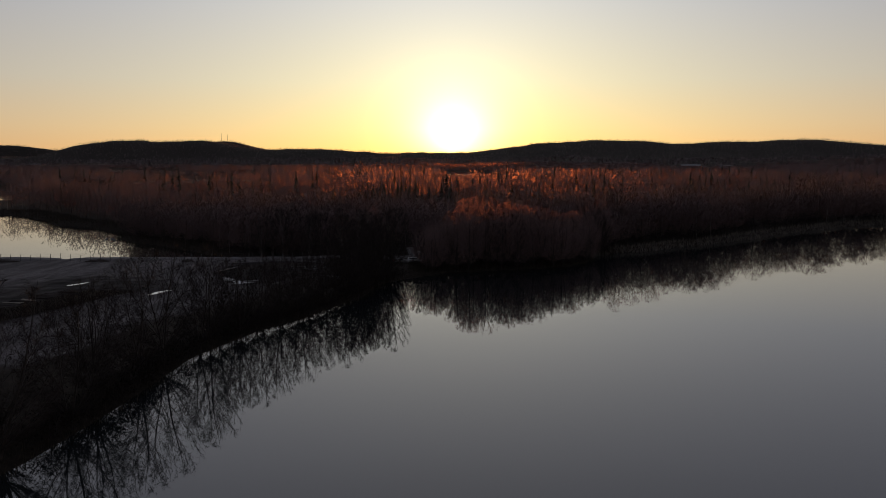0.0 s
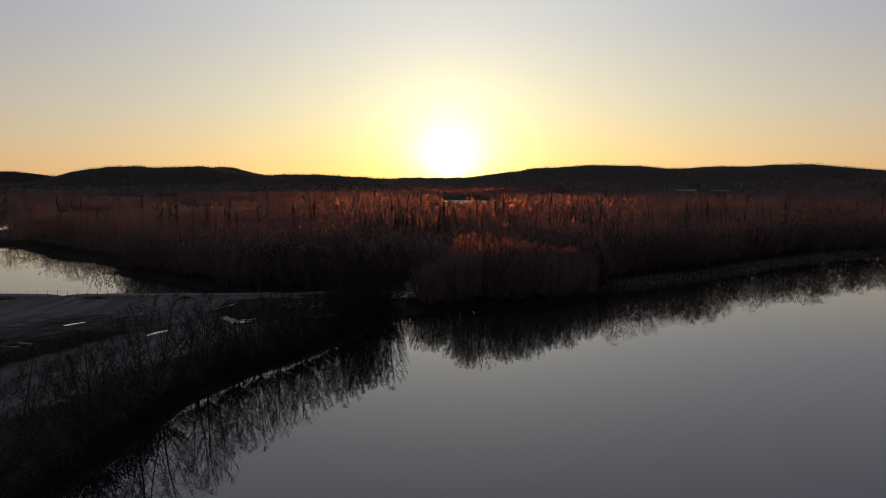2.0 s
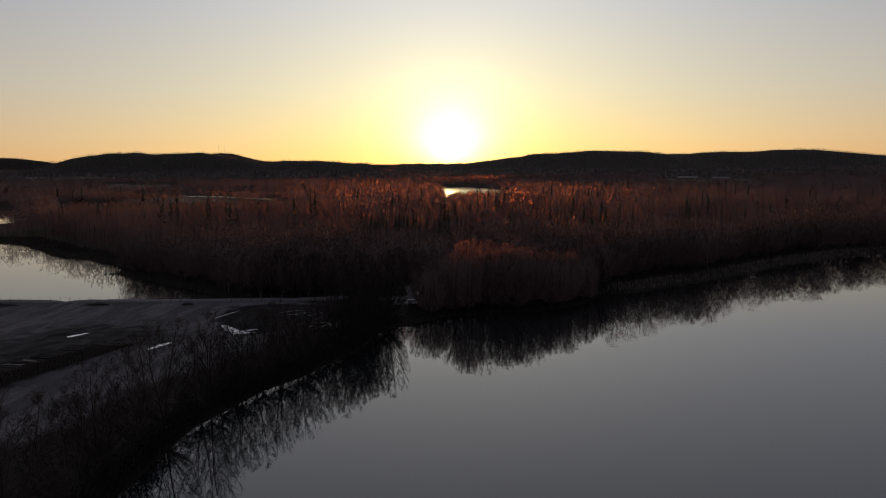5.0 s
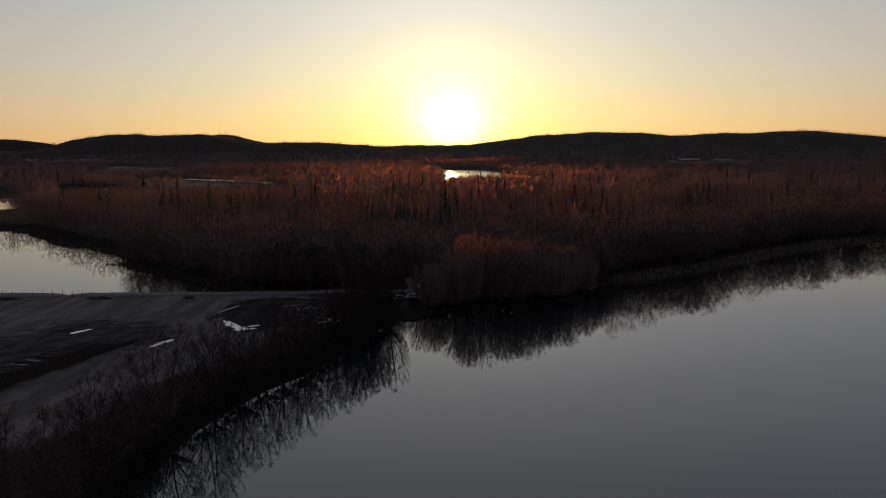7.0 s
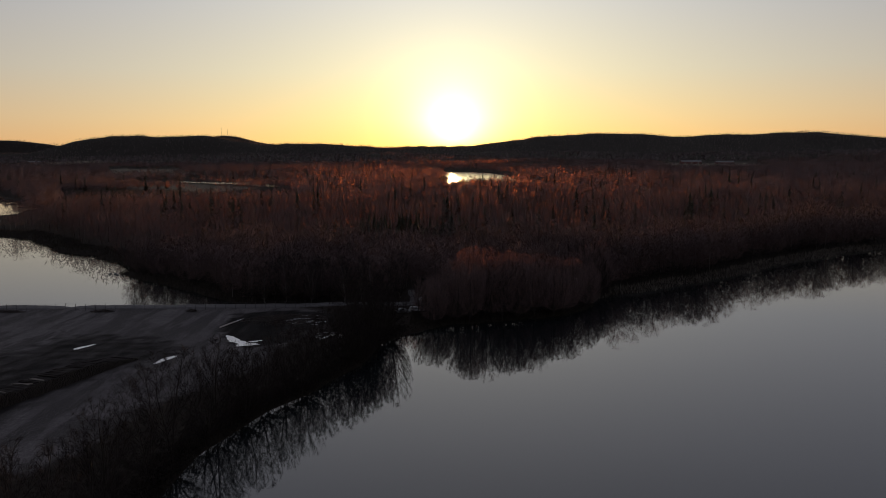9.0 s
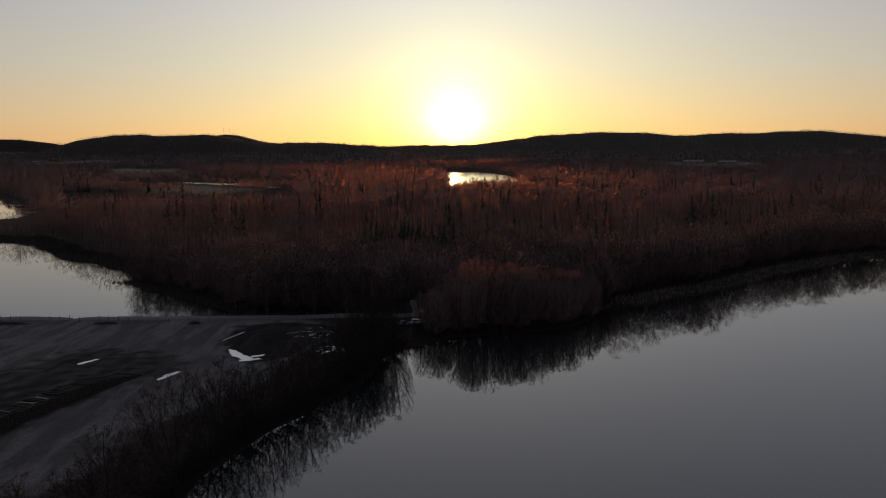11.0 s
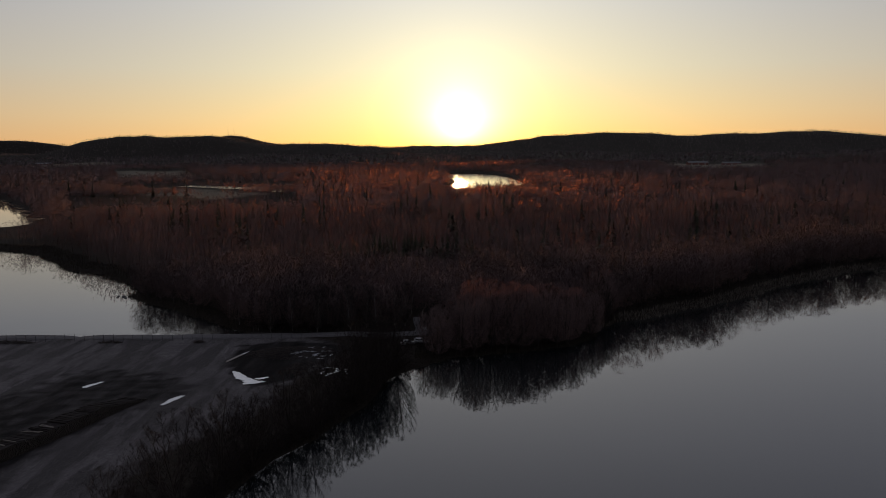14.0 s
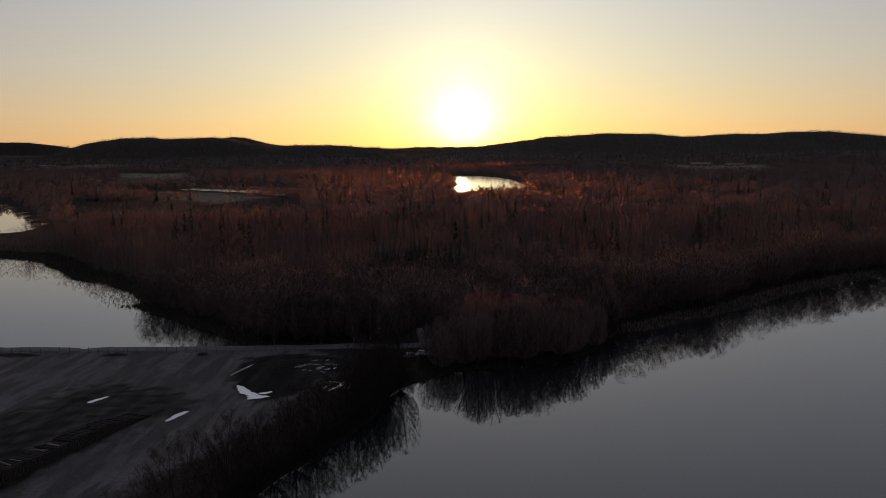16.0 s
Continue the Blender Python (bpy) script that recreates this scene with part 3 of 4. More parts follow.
crest_wood(3700, DOME, -1800, -200, "dark trees along the crest of the wooded dome")
crest_wood(4250, MAST_HILL, -1350, -900, "dark trees round the masts on the hilltop")
crest_wood(4250, LONG_RIDGE, -450, 2450, "dark trees along the long wooded ridge")
crest_wood(4330, BLUE_HILL, -2750, -1900, "dark trees on the distant hill")


def stand(name, x, y, label):
    plant(name, NEAR_SPRUCE, x, y, rng.uniform(0, 1, len(x)), rng.uniform(0.75, 1.1, len(x)), rng, label)


stand("spruce_stand", rng.uniform(-62, 12, 70), rng.uniform(346, 380, 70), "dark spruces standing close together in the bare woods")


def bushes(name, count, x0, x1, y0, y1, near, far, label, small=0.10, big=0.26):
    """Low bare bushes along the water's edge."""
    x, y = rng.uniform(x0, x1, count * 12), rng.uniform(y0, y1, count * 12)
    d = shore(x, y)
    ok = (d > near) & (d < far) & (side(x, y, YARD) > 1.5)
    x, y = x[ok][:count], y[ok][:count]
    plant(name, BUSHES, x, y, rng.uniform(0, 0.6, len(x)), rng.uniform(small, big, len(x)), rng, label, TWIG)


bushes("bare_bushes", 460, -60, -10, 84, 214, -0.2, 2.4, "low bare bushes under the trees on the bank", 0.16, 0.32)
bushes("bare_bushes", 30, -62, -40, 84, 118, 0.1, 2.5, "tall bare willow bushes crowding the water's edge", 0.20, 0.36)
bushes("bare_bushes", 330, -8, 60, 222, 284, 0.0, 6, "low bare bushes along the shore of the point")
bushes("bare_bushes", 520, -800, -290, 488, 628, 0.5, 60, "low bare bushes on the narrow spit between the lakes")
bushes("bare_bushes", 500, -300, -62, 256, 500, 0.5, 12, "low bare bushes along the bank of the small lake")
bushes("bare_bushes", 520, 52, 340, 260, 440, 4, 16, "low bare bushes behind the reeds", 0.25, 0.55)
bushes("bare_bushes", 260, -68, -12, 254, 282, 1, 30, "bare undergrowth between the birches behind the road", 0.15, 0.42)


# shrubs standing about the open field
bx, by = rng.uniform(-500, -240, 1200), rng.uniform(930, 1240, 1200)
bk = side(bx, by, FIELDS[1]) < -6
bx, by = bx[bk][:300], by[bk][:300]
plant("field_shrubs", BUSHES, bx, by, rng.uniform(0, 0.5, len(bx)), rng.uniform(0.14, 0.30, len(bx)), rng, "small dark shrubs dotted over the pale open field", TWIG)


# ---------------- helpers for things ----------------
def part(name, bm, material, parent=None, label=""):
    """One mesh object from a bmesh, under a thing or under a part."""
    me = bpy.data.meshes.new(name)
    bm.to_mesh(me)
    bm.free()
    for m in (material if isinstance(material, (list, tuple)) else [material]):
        me.materials.append(m)
    ob = new(name, me)
    ob.parent = parent
    return tagged(ob, label)


def block(bm, x0, x1, y0, y1, z0, z1, bevel=0.0, mat=0):
    made = bmesh.ops.create_cube(bm, size=1, matrix=Matrix.LocRotScale(
        ((x0 + x1) / 2, (y0 + y1) / 2, (z0 + z1) / 2), None, (abs(x1 - x0), abs(y1 - y0), abs(z1 - z0))))
    edges = {e for v in made["verts"] for e in v.link_edges}
    if bevel:
        bmesh.ops.bevel(bm, geom=list(edges), offset=bevel, segments=2, affect="EDGES")
    return bm


def rod(bm, a, b, r0, r1=None, n=8):
    a, b = Vector(a), Vector(b)
    m = Matrix.Translation((a + b) / 2) @ (b - a).to_track_quat("Z", "Y").to_matrix().to_4x4()
    bmesh.ops.create_cone(bm, segments=n, radius1=r0, radius2=r0 if r1 is None else r1, depth=(b - a).length, cap_ends=True, matrix=m)
    return bm


def thing(name, x, y, z=None, turn=0.0, label="", category="", group=""):
    ob = new(name)
    ob.matrix_basis = pose(x, y, float(lie(x, y)) if z is None else z, 0, 0, turn)
    return tagged(ob, label, category, group)


def cloud_part(name, cloud, material, parent, label=""):
    v, f, _ = cloud.arrays()
    me = mesh_of(name, v, f)
    me.materials.append(material)
    ob = new(name, me)
    ob.parent = parent
    return tagged(ob, label)


# ---------------- bare trees, each a thing of its own ----------------
def shore_tree(r, kind, tall, stems, wide, bark, label, foot_u=-0.94, twig=None):
    """A bare tree with its stems, limbs, boughs and fine twigs."""
    ob = new(kind)
    tagged(ob, label, "tree", "bare trees along the lake shore")
    wood_part, haze, stem_axes = Cloud(), Cloud(), []
    for s in range(stems):
        out = r.uniform(0, 6.283) if stems == 1 else 6.283 * s / stems + r.uniform(-0.5, 0.5)
        lean = r.uniform(0.0, 0.05) if stems == 1 else r.uniform(0.08, 0.20)
        h_top = tall * (1.0 if s == 0 else r.uniform(0.75, 0.98))
        base_r = (0.0105 if stems == 1 else 0.0085) * h_top
        wob = r.uniform(0, 6.283, 2)

        def axis_at(h, out=out, lean=lean, h_top=h_top, wob=wob):
            k = h / h_top
            return np.array([math.cos(out) * lean * h * (1.2 - 0.4 * k) + 0.16 * math.sin(3.1 * k * 2 + wob[0]) * k * 2,
                             math.sin(out) * lean * h * (1.2 - 0.4 * k) + 0.16 * math.sin(2.6 * k * 2 + wob[1]) * k * 2, h])
        stem_axes.append((axis_at, h_top))
        rings = 7
        for k in range(rings):
            a, b = k / rings, (k + 1) / rings
            ra, rb = base_r * (1 - a) ** 0.8 + 0.012, base_r * (1 - b) ** 0.8 + 0.012
            if k == 0:
                wood_part.tube(axis_at(-0.7), axis_at(0.5), ra * 1.5, ra, 6, 0)
                wood_part.tube(axis_at(0.5), axis_at(b * h_top), ra, rb, 6, 0)
            else:
                wood_part.tube(axis_at(a * h_top), axis_at(b * h_top), ra, rb, 5, 0)
    limbs = 44
    heart = np.array([0, 0, 0.42 * tall])
    for k in range(limbs):
        # the limbs rise like a fan and end on the crown's round shell
        u = foot_u + (0.99 - foot_u) * (k + r.uniform(0, 1)) / limbs
        tip = egg(r, u, 2.4 * k + r.uniform(-0.5, 0.5), wide, tall)
        axis_at, h_top = min(stem_axes, key=lambda s: np.hypot(*(s[0](0.6 * s[1]) - tip)[:2]) + r.uniform(0, 0.08 * tall))
        rho = np.hypot(*(axis_at(0.6 * h_top) - tip)[:2])
        h0 = max(0.06 * tall, min(tip[2] - rho * r.uniform(1.2, 2.1) - 0.05 * tall, 0.88 * h_top))
        p0 = axis_at(min(h0, 0.9 * tip[2]))
        bend = p0 + (tip - p0) * (0.62, 0.62, 0.45) + r.normal(0, 0.012, 3) * tall
        lr = 0.0030 * tall * (1 - 0.75 * h0 / tall) + 0.010
        spots3 = [p0 * (1 - g) ** 2 + bend * 2 * g * (1 - g) + tip * g * g for g in (0, 0.36, 0.70, 1.0)]
        for g in range(3):
            wood_part.tube(spots3[g], spots3[g + 1], lr * (1 - 0.30 * g), max(lr * (0.70 - 0.30 * g), 0.008), 3, 0)
        for j in range(18):
            g = 0.28 + 0.72 * (j + r.uniform(0, 1)) / 18
            q0 = p0 * (1 - g) ** 2 + bend * 2 * g * (1 - g) + tip * g * g
            out = q0 - heart
            out /= np.linalg.norm(out) + 1e-9
            w = r.normal(0, 1, 3)
            way = out * 0.8 + w / np.linalg.norm(w) * 0.75 + (0, 0, 0.2)
            way /= np.linalg.norm(way)
            q1 = within(q0 + way * tall * r.uniform(0.06, 0.13) * (1.15 - 0.4 * g), wide, tall, r)
            haze.sliver(q0, q1, 0.036, 0, r)
            for i in range(6):
                t0 = q0 + (q1 - q0) * r.uniform(0.05, 0.95)
                w = r.normal(0, 1, 3)
                t1 = within(t0 + (way * 0.6 + w / np.linalg.norm(w) * 0.8) * r.uniform(0.40, 0.90), wide, tall, r)
                haze.sliver(t0, t1, r.uniform(0.026, 0.040), 0, r)
    trunk = cloud_part("trunk", wood_part, bark, ob)
    trunk.data.polygons.foreach_set("use_smooth", np.ones(len(trunk.data.polygons), bool))
    crown = cloud_part("crown", haze, twig or TWIG, ob, "bare brown twigs")
    put_attr(crown.data, "tint", np.full(len(crown.data.vertices), r.uniform(0.2, 0.9)))
    return ob


trng = np.random.RandomState(11)
STRIP_KINDS = [
    shore_tree(trng, "alder_tree", 13.0, 1, 0.33, BARK, "bare dark alder tree on the grassy lake bank"),
    shore_tree(trng, "alder_tree", 12.5, 3, 0.37, BARK, "bare dark alder with several stems on the bank"),
    shore_tree(trng, "birch_tree", 14.0, 1, 0.24, PALE_BARK, "bare birch tree with pale bark by the lake"),
    shore_tree(trng, "alder_tree", 13.0, 2, 0.35, BARK, "bare dark alder with twin stems by the lake"),
    shore_tree(trng, "willow_tree", 10.5, 4, 0.46, BARK, "bare spreading grey willow leaning over the bank"),
    shore_tree(trng, "alder_tree", 14.5, 2, 0.30, BARK, "tall bare dark alder tree on the lake bank"),
    shore_tree(trng, "alder_tree", 14.0, 1, 0.27, BARK, "slim bare grey-brown alder with a high crown on the point", -0.35, ALDER_TWIGS),
    shore_tree(trng, "alder_tree", 13.5, 2, 0.36, BARK, "broad bare grey-brown alder with twin stems on the point", -0.55, ALDER_TWIGS),
    shore_tree(trng, "willow_tree", 13.0, 3, 0.42, BARK, "round bare grey-brown willow on the wooded point", -0.6, ALDER_TWIGS),
]
KIND_ODDS = [0.22, 0.22, 0.02, 0.22, 0.12, 0.20, 0, 0, 0]
POINT_ODDS = [0.05, 0, 0.05, 0.05, 0, 0.05, 0.36, 0.26, 0.18]


def scatter_trees(count, x, y, chance, gap, odds, size_of):
    """Sets trees on the shaken places, likelier ones first come, none nearer than gap to another."""
    ok = trng.uniform(size=len(x)) < chance
    x, y = x[ok], y[ok]
    z, placed = lie(x, y), []
    for a, b, c in zip(x, y, z):
        if len(placed) >= count:
            break
        if any((a - p) ** 2 + (b - q) ** 2 < gap * gap for p, q in placed):
            continue
        placed.append((a, b))
        k = trng.choice(len(STRIP_KINDS), p=odds)
        m = pose(a, b, c, trng.normal(0, 2.5), trng.normal(0, 2.5), trng.uniform(0, 360))
        if used[k]:
            ob = copy_thing(STRIP_KINDS[k], m)
        else:
            used[k], ob = True, STRIP_KINDS[k]
            ob.matrix_basis = m
        ob.scale = [size_of(a, b) * trng.uniform(0.86, 1.12)] * 3


used = [False] * len(STRIP_KINDS)
cx, cy = trng.uniform(-80, -40, 3000), trng.uniform(60, 128, 3000)
cd = shore(cx, cy)
scatter_trees(9, cx, cy, ((cd > 0.6) & (cd < 7)) * np.where(cd < 3.5, 1.0, 0.1), 6.0, KIND_ODDS, lambda x, y: 1.28)
cx, cy = trng.uniform(-75, -6, 9000), trng.uniform(130, 222, 9000)
cd = shore(cx, cy)
scatter_trees(66, cx, cy, ((cd > 0.5) & (cd < 7.0 - 3.0 * (1 - step(cy, 172, 190))) & (side(cx, cy, YARD) > 2) & ~((cx > -14) & (cy > 203))) * np.where(cd < 4.5, 1.0, 0.4), 3.5, KIND_ODDS,
              lambda x, y: 1.12 - 0.16 * float(step(y, 142, 155)) + 0.20 * float(step(y, 172, 198)))
cx, cy = trng.uniform(-8, 56, 4000), trng.uniform(224, 282, 4000)
cd = shore(cx, cy)
scatter_trees(74, cx, cy, ((cd > 0.4) & (cd < 12) & (side(cx, cy, LAKE) < 14) & ~((np.abs(cx - 43) < 4) & (cy > 256) & (cy < 274))) * 1.0, 3.4, POINT_ODDS, lambda x, y: (1.26 - 0.26 * float(step(x, 20, 44)) - 0.40 * (1 - float(step(x, -6, 12)))) * trng.uniform(0.78, 1.12))

cx, cy = trng.uniform(-64, -13, 1500), trng.uniform(253.5, 276, 1500)
scatter_trees(34, cx, cy, ((shore(cx, cy) > 1.5) & ((np.abs(cx + 10.8) > 3.5))) * 1.0, 3.0, [0.1, 0, 0.6, 0, 0, 0, 0.3, 0, 0], lambda x, y: 1.0)


# ---------------- the yard: road, fence, log pile, pools ----------------
gravel_mat = Mat("road_gravel", 0.9, spec=0.3)
gn, gf = gravel_mat.noise(1.2, 6), gravel_mat.noise(9.0, 3)
gravel_mat.colour(gravel_mat.mix(gravel_mat.ramp(gf, [(0.35, 0.0), (0.7, 0.5)]), gravel_mat.ramp(gn, [(0.3, (0.085, 0.08, 0.08)), (0.7, (0.145, 0.137, 0.135))]), (0.07, 0.066, 0.063)))
gravel_mat.bump(gf, 0.5, 0.05)
ROAD_GRAVEL = gravel_mat.m
STEEL = simple("galvanised_steel", (0.07, 0.07, 0.07), (0.14, 0.14, 0.14), 8, 0.6, 0.5)
bark = Mat("log_bark", 0.9, spec=0.2)
each = bark.t.nodes.new("ShaderNodeNewGeometry").outputs["Random Per Island"]
LOG_BARK = bark.colour(bark.mix(0.5, bark.ramp(each, [(0.0, (0.016, 0.013, 0.012)), (0.8, (0.034, 0.028, 0.025)), (1.0, (0.055, 0.046, 0.042))]),
                                bark.ramp(bark.noise(5, 5), [(0.3, (0.018, 0.015, 0.013)), (0.7, (0.05, 0.041, 0.036))]))).m
LOG_END = simple("cut_log_end", (0.03, 0.025, 0.021), (0.11, 0.092, 0.076), 7, 0.8)
BARE_WOOD = simple("debarked_wood", (0.16, 0.14, 0.12), (0.32, 0.28, 0.24), 6, 0.7)
BRUSH = simple("brushwood", (0.03, 0.024, 0.02), (0.08, 0.06, 0.05), 2, 0.9)
STONE = simple("shore_stone", (0.10, 0.10, 0.095), (0.26, 0.25, 0.24), 3, 0.85)


def ribbon(name, line, half, rise, material):
    """A road along a line of the plan, with a slight camber and sloping verges."""
    pts, out = [Vector((*p, 0)) for p in line], []
    for a, b in zip(pts, pts[1:]):
        n = max(1, int((b - a).length / 2.5))
        out += [a.lerp(b, k / n) for k in range(n)]
    out.append(pts[-1])
    co, quads = [], []
    cross = [(-1.15, -0.35), (-1.0, 0.0), (-0.5, 0.05), (0.0, 0.08), (0.5, 0.05), (1.0, 0.0), (1.15, -0.35)]
    for k, p in enumerate(out):
        d = (out[min(k + 1, len(out) - 1)] - out[max(k - 1, 0)]).normalized()
        s = Vector((d.y, -d.x, 0))
        z = float(lie(p.x, p.y)) + rise
        for o, h in cross:
            q = p + s * half * o * (1 + 0.05 * math.sin(k * 1.7 + o))
            co.append((q.x, q.y, z + h))
    w = len(cross)
    for k in range(len(out) - 1):
        for j in range(w - 1):
            i = k * w + j
            quads.append((i, i + 1, i + w + 1, i + w))
    me = mesh_of(name, np.array(co), np.array(quads))
    me.polygons.foreach_set("use_smooth", np.ones(len(quads), bool))
    me.materials.append(material)
    return new(name, me)


tagged(ribbon("road", [(-420, 249.5), (-141, 247.2), (-91, 246.8), (-68, 247.6), (-44, 248.4), (-24, 247.5), (-12, 250), (-6, 252)], 2.6, 0.22, ROAD_GRAVEL),
       "pale gravel road along the causeway beside the fence", "road", kind="structure")
tagged(ribbon("road_track", [(-10.5, 250), (-10.0, 257), (-11.0, 264), (-11.6, 272)], 1.1, 0.10, ROAD_GRAVEL),
       "narrow pale dirt track into the woods", "road", kind="structure")


def make_fence():
    ob = thing("fence", -92, 242.6, 1.6, label="thin grey steel wire fence with slim posts beside the gravel road", category="fence")
    bm = rod(bmesh.new(), (0, 0, -0.4), (0, 0, 2.05), 0.075, 0.07, 8)
    rod(bm, (0, 0, 2.05), (0, 0, 2.10), 0.065, 0.02, 8)
    post = part("post", bm, STEEL, ob)
    first = True
    line = [(-205, 243.2), (-141, 242.3), (-91, 241.8), (-68, 243.2), (-43, 245.2)]
    spot, k = [], 0.0
    for (ax, ay), (bx, by) in zip(line, line[1:]):
        long = math.hypot(bx - ax, by - ay)
        while k < long:
            spot.append((ax + (bx - ax) * k / long, ay + (by - ay) * k / long))
            k += 3.05
        k -= long
    for x, y in spot:
        p = post if first else new("post", post.data)
        p.parent, first = ob, False
        p.matrix_basis = pose(x + 92, y - 242.6, float(lie(x, y)) - 1.6, trng.normal(0, 0.8), trng.normal(0, 0.8), 0)
    for h in (0.15, 0.75, 1.35, 2.0):
        bm = bmesh.new()
        for (ax, ay), (bx, by) in zip(spot, spot[1:]):
            rod(bm, (ax + 92, ay - 242.6, float(lie(ax, ay)) - 1.6 + h), (bx + 92, by - 242.6, float(lie(bx, by)) - 1.6 + h), 0.010, n=4)
        part("wire", bm, STEEL, ob)
    return ob


make_fence()

PILE_A, PILE_B = Vector((-86.0, 139.5, 0)), Vector((-70.6, 184.0, 0))


def make_log_pile():
    """Logs of about five metres, stacked with their ends to the wheel track."""
    along = (PILE_B - PILE_A).normalized()
    back = Vector((-along.y, along.x, 0))
    ob = thing("log_pile", PILE_A.x, PILE_A.y, 1.55, label="long stack of dark timber logs on the gravel yard", category="log pile")
    r, c, ends = np.random.RandomState(3), Cloud(), Cloud()
    total = (PILE_B - PILE_A).length
    gap, row = 0.29, 0
    while row * 0.245 < 4.4:
        s = 0.2 + (row % 2) * gap / 2
        while s < total:
            edge = min(s, total - s)
            top = 2.8 + 0.10 * math.sin(s * 0.31) + 0.06 * math.sin(s * 0.83 + 1) + r.uniform(-0.1, 0.1) - max(0, 2.5 - edge) * 0.7 - max(0, 15 - (total - s)) * 0.16
            z = 0.12 + row * 0.245
            if z < top:
                rad, off, long = r.uniform(0.10, 0.155), r.normal(0, 0.12), r.uniform(4.6, 5.3)
                outer = edge < 1 or z > top - 0.8
                a = along * s + back * off + Vector((0, 0, z + r.normal(0, 0.04)))
                b = a + back * (long if outer else 1.2) + along * r.normal(0, 0.10 if not outer else 0.16) + Vector((0, 0, r.normal(0, 0.03)))
                c.tube(a, b, rad, rad * 0.9, 6, 0)
                k = len(ends.v)
                t = a - back * 0.004
                u, w = along * rad, Vector((0, 0, rad))
                ends.v += [np.array(t + u * math.cos(q) + w * math.sin(q)) for q in (0, 1.047, 2.094, 3.142, 4.189, 5.236)]
                ends.f += [(k, k + 1, k + 2), (k, k + 2, k + 3), (k, k + 3, k + 4), (k, k + 4, k + 5)]
                ends.m += [0] * 4
            s += gap * r.uniform(0.92, 1.1)
        row += 1
    tagged(cloud_part("stacked_timber", c, LOG_BARK, ob), kind="stuff")
    tagged(cloud_part("cut_end", ends, LOG_END, ob, "pale sawn log ends"), kind="stuff")
    for k in range(6):
        s = r.choice([16, 18, 20, 6, 25]) + r.normal(0, 1.6)
        z = 2.90 + 0.10 * math.sin(s * 0.31) + 0.06 * math.sin(s * 0.83 + 1)
        a = along * s + back * r.uniform(0.2, 1.2) + Vector((0, 0, z))
        b = a + back * r.uniform(3.0, 4.2) + along * r.normal(0, 0.7) + Vector((0, 0, r.normal(0, 0.05)))
        part("log", rod(bmesh.new(), a, b, 0.11, 0.09, 7), BARE_WOOD, ob, "pale debarked log")
    return ob


make_log_pile()

# pools of meltwater in the wheel ruts: place, half sizes, turn
ICE = simple("melting_ice", (0.55, 0.56, 0.58), (0.80, 0.81, 0.82), 2.5, 0.12, 0.0, 0.15)
POOL_PLAN = list(POOLS)
ice_rng = np.random.RandomState(77)
for k in range(26):
    x, y = (ice_rng.uniform(-47, -33), ice_rng.uniform(218, 232)) if k < 17 else (ice_rng.uniform(-34, -27), ice_rng.uniform(202, 210))
    POOL_PLAN.append((x, y, ice_rng.uniform(0.5, 1.5), ice_rng.uniform(0.12, 0.35), ice_rng.uniform(-30, 80)))
for count, (px, py, pa, pb, pt) in enumerate(POOL_PLAN):
    r = np.random.RandomState(int(abs(px * 10 + py)))
    ph = r.uniform(0, 6.283, 4)
    bm = bmesh.new()
    ring = []
    for k in range(40):
        t = 2 * math.pi * k / 40
        f = 1 + 0.22 * math.sin(2 * t + ph[0]) + 0.18 * math.sin(3 * t + ph[1]) + 0.09 * math.sin(7 * t + ph[2]) + 0.06 * math.sin(11 * t + ph[3])
        ring.append(bm.verts.new((pa * f * math.cos(t), pb * f * math.sin(t), 0)))
    bm.faces.new(ring)
    pool = part("puddle", bm, ICE)
    pool.matrix_basis = pose(px, py, max(1.615, float(lie(px, py)) + 0.05) + 0.004 * count, 0, 0, pt)
    tagged(pool, "shallow puddle with pale melting ice on the muddy yard", "puddle", "puddles on the yard")


def brush_heap(x, y, a, b, h, count, turn, label):
    """A low heap of cut branches."""
    r, c = np.random.RandomState(int(abs(x * 7 + y))), Cloud()
    for _ in range(count):
        t, f = r.uniform(0, 6.283), math.sqrt(r.uniform(0, 1))
        p = np.array([a * f * math.cos(t), b * f * math.sin(t), h * (1 - f * f) * r.uniform(0, 1)])
        d = r.normal(0, 1, 3) * (1, 1, 0.28)
        d = d / np.linalg.norm(d) * r.uniform(0.5, 1.6)
        c.tube(p - d / 2, p + d / 2, r.uniform(0.02, 0.05), 0.012, 3, 0)
    ob = cloud_part("brush_heap", c, BRUSH, None)
    ob.matrix_basis = pose(x, y, float(lie(x, y)), 0, 0, turn)
    return tagged(ob, label, "brush heap", kind="stuff")


brush_heap(-46, 226, 13, 8, 1.3, 2600, 10, "dark heap of cut branches on black mud")
brush_heap(-38, 209, 6, 8, 0.7, 900, 0, "dark low heap of cut branches on black mud")
brush_heap(-136, 240, 8, 1.4, 1.0, 700, 0, "dark brushwood heap at the fence foot")
brush_heap(-104, 239.5, 3.5, 1.0, 0.8, 300, 4, "small dark brushwood heap at the fence foot")
brush_heap(-77, 239.5, 1.8, 0.9, 0.9, 200, 0, "small dark brushwood heap by the fence")

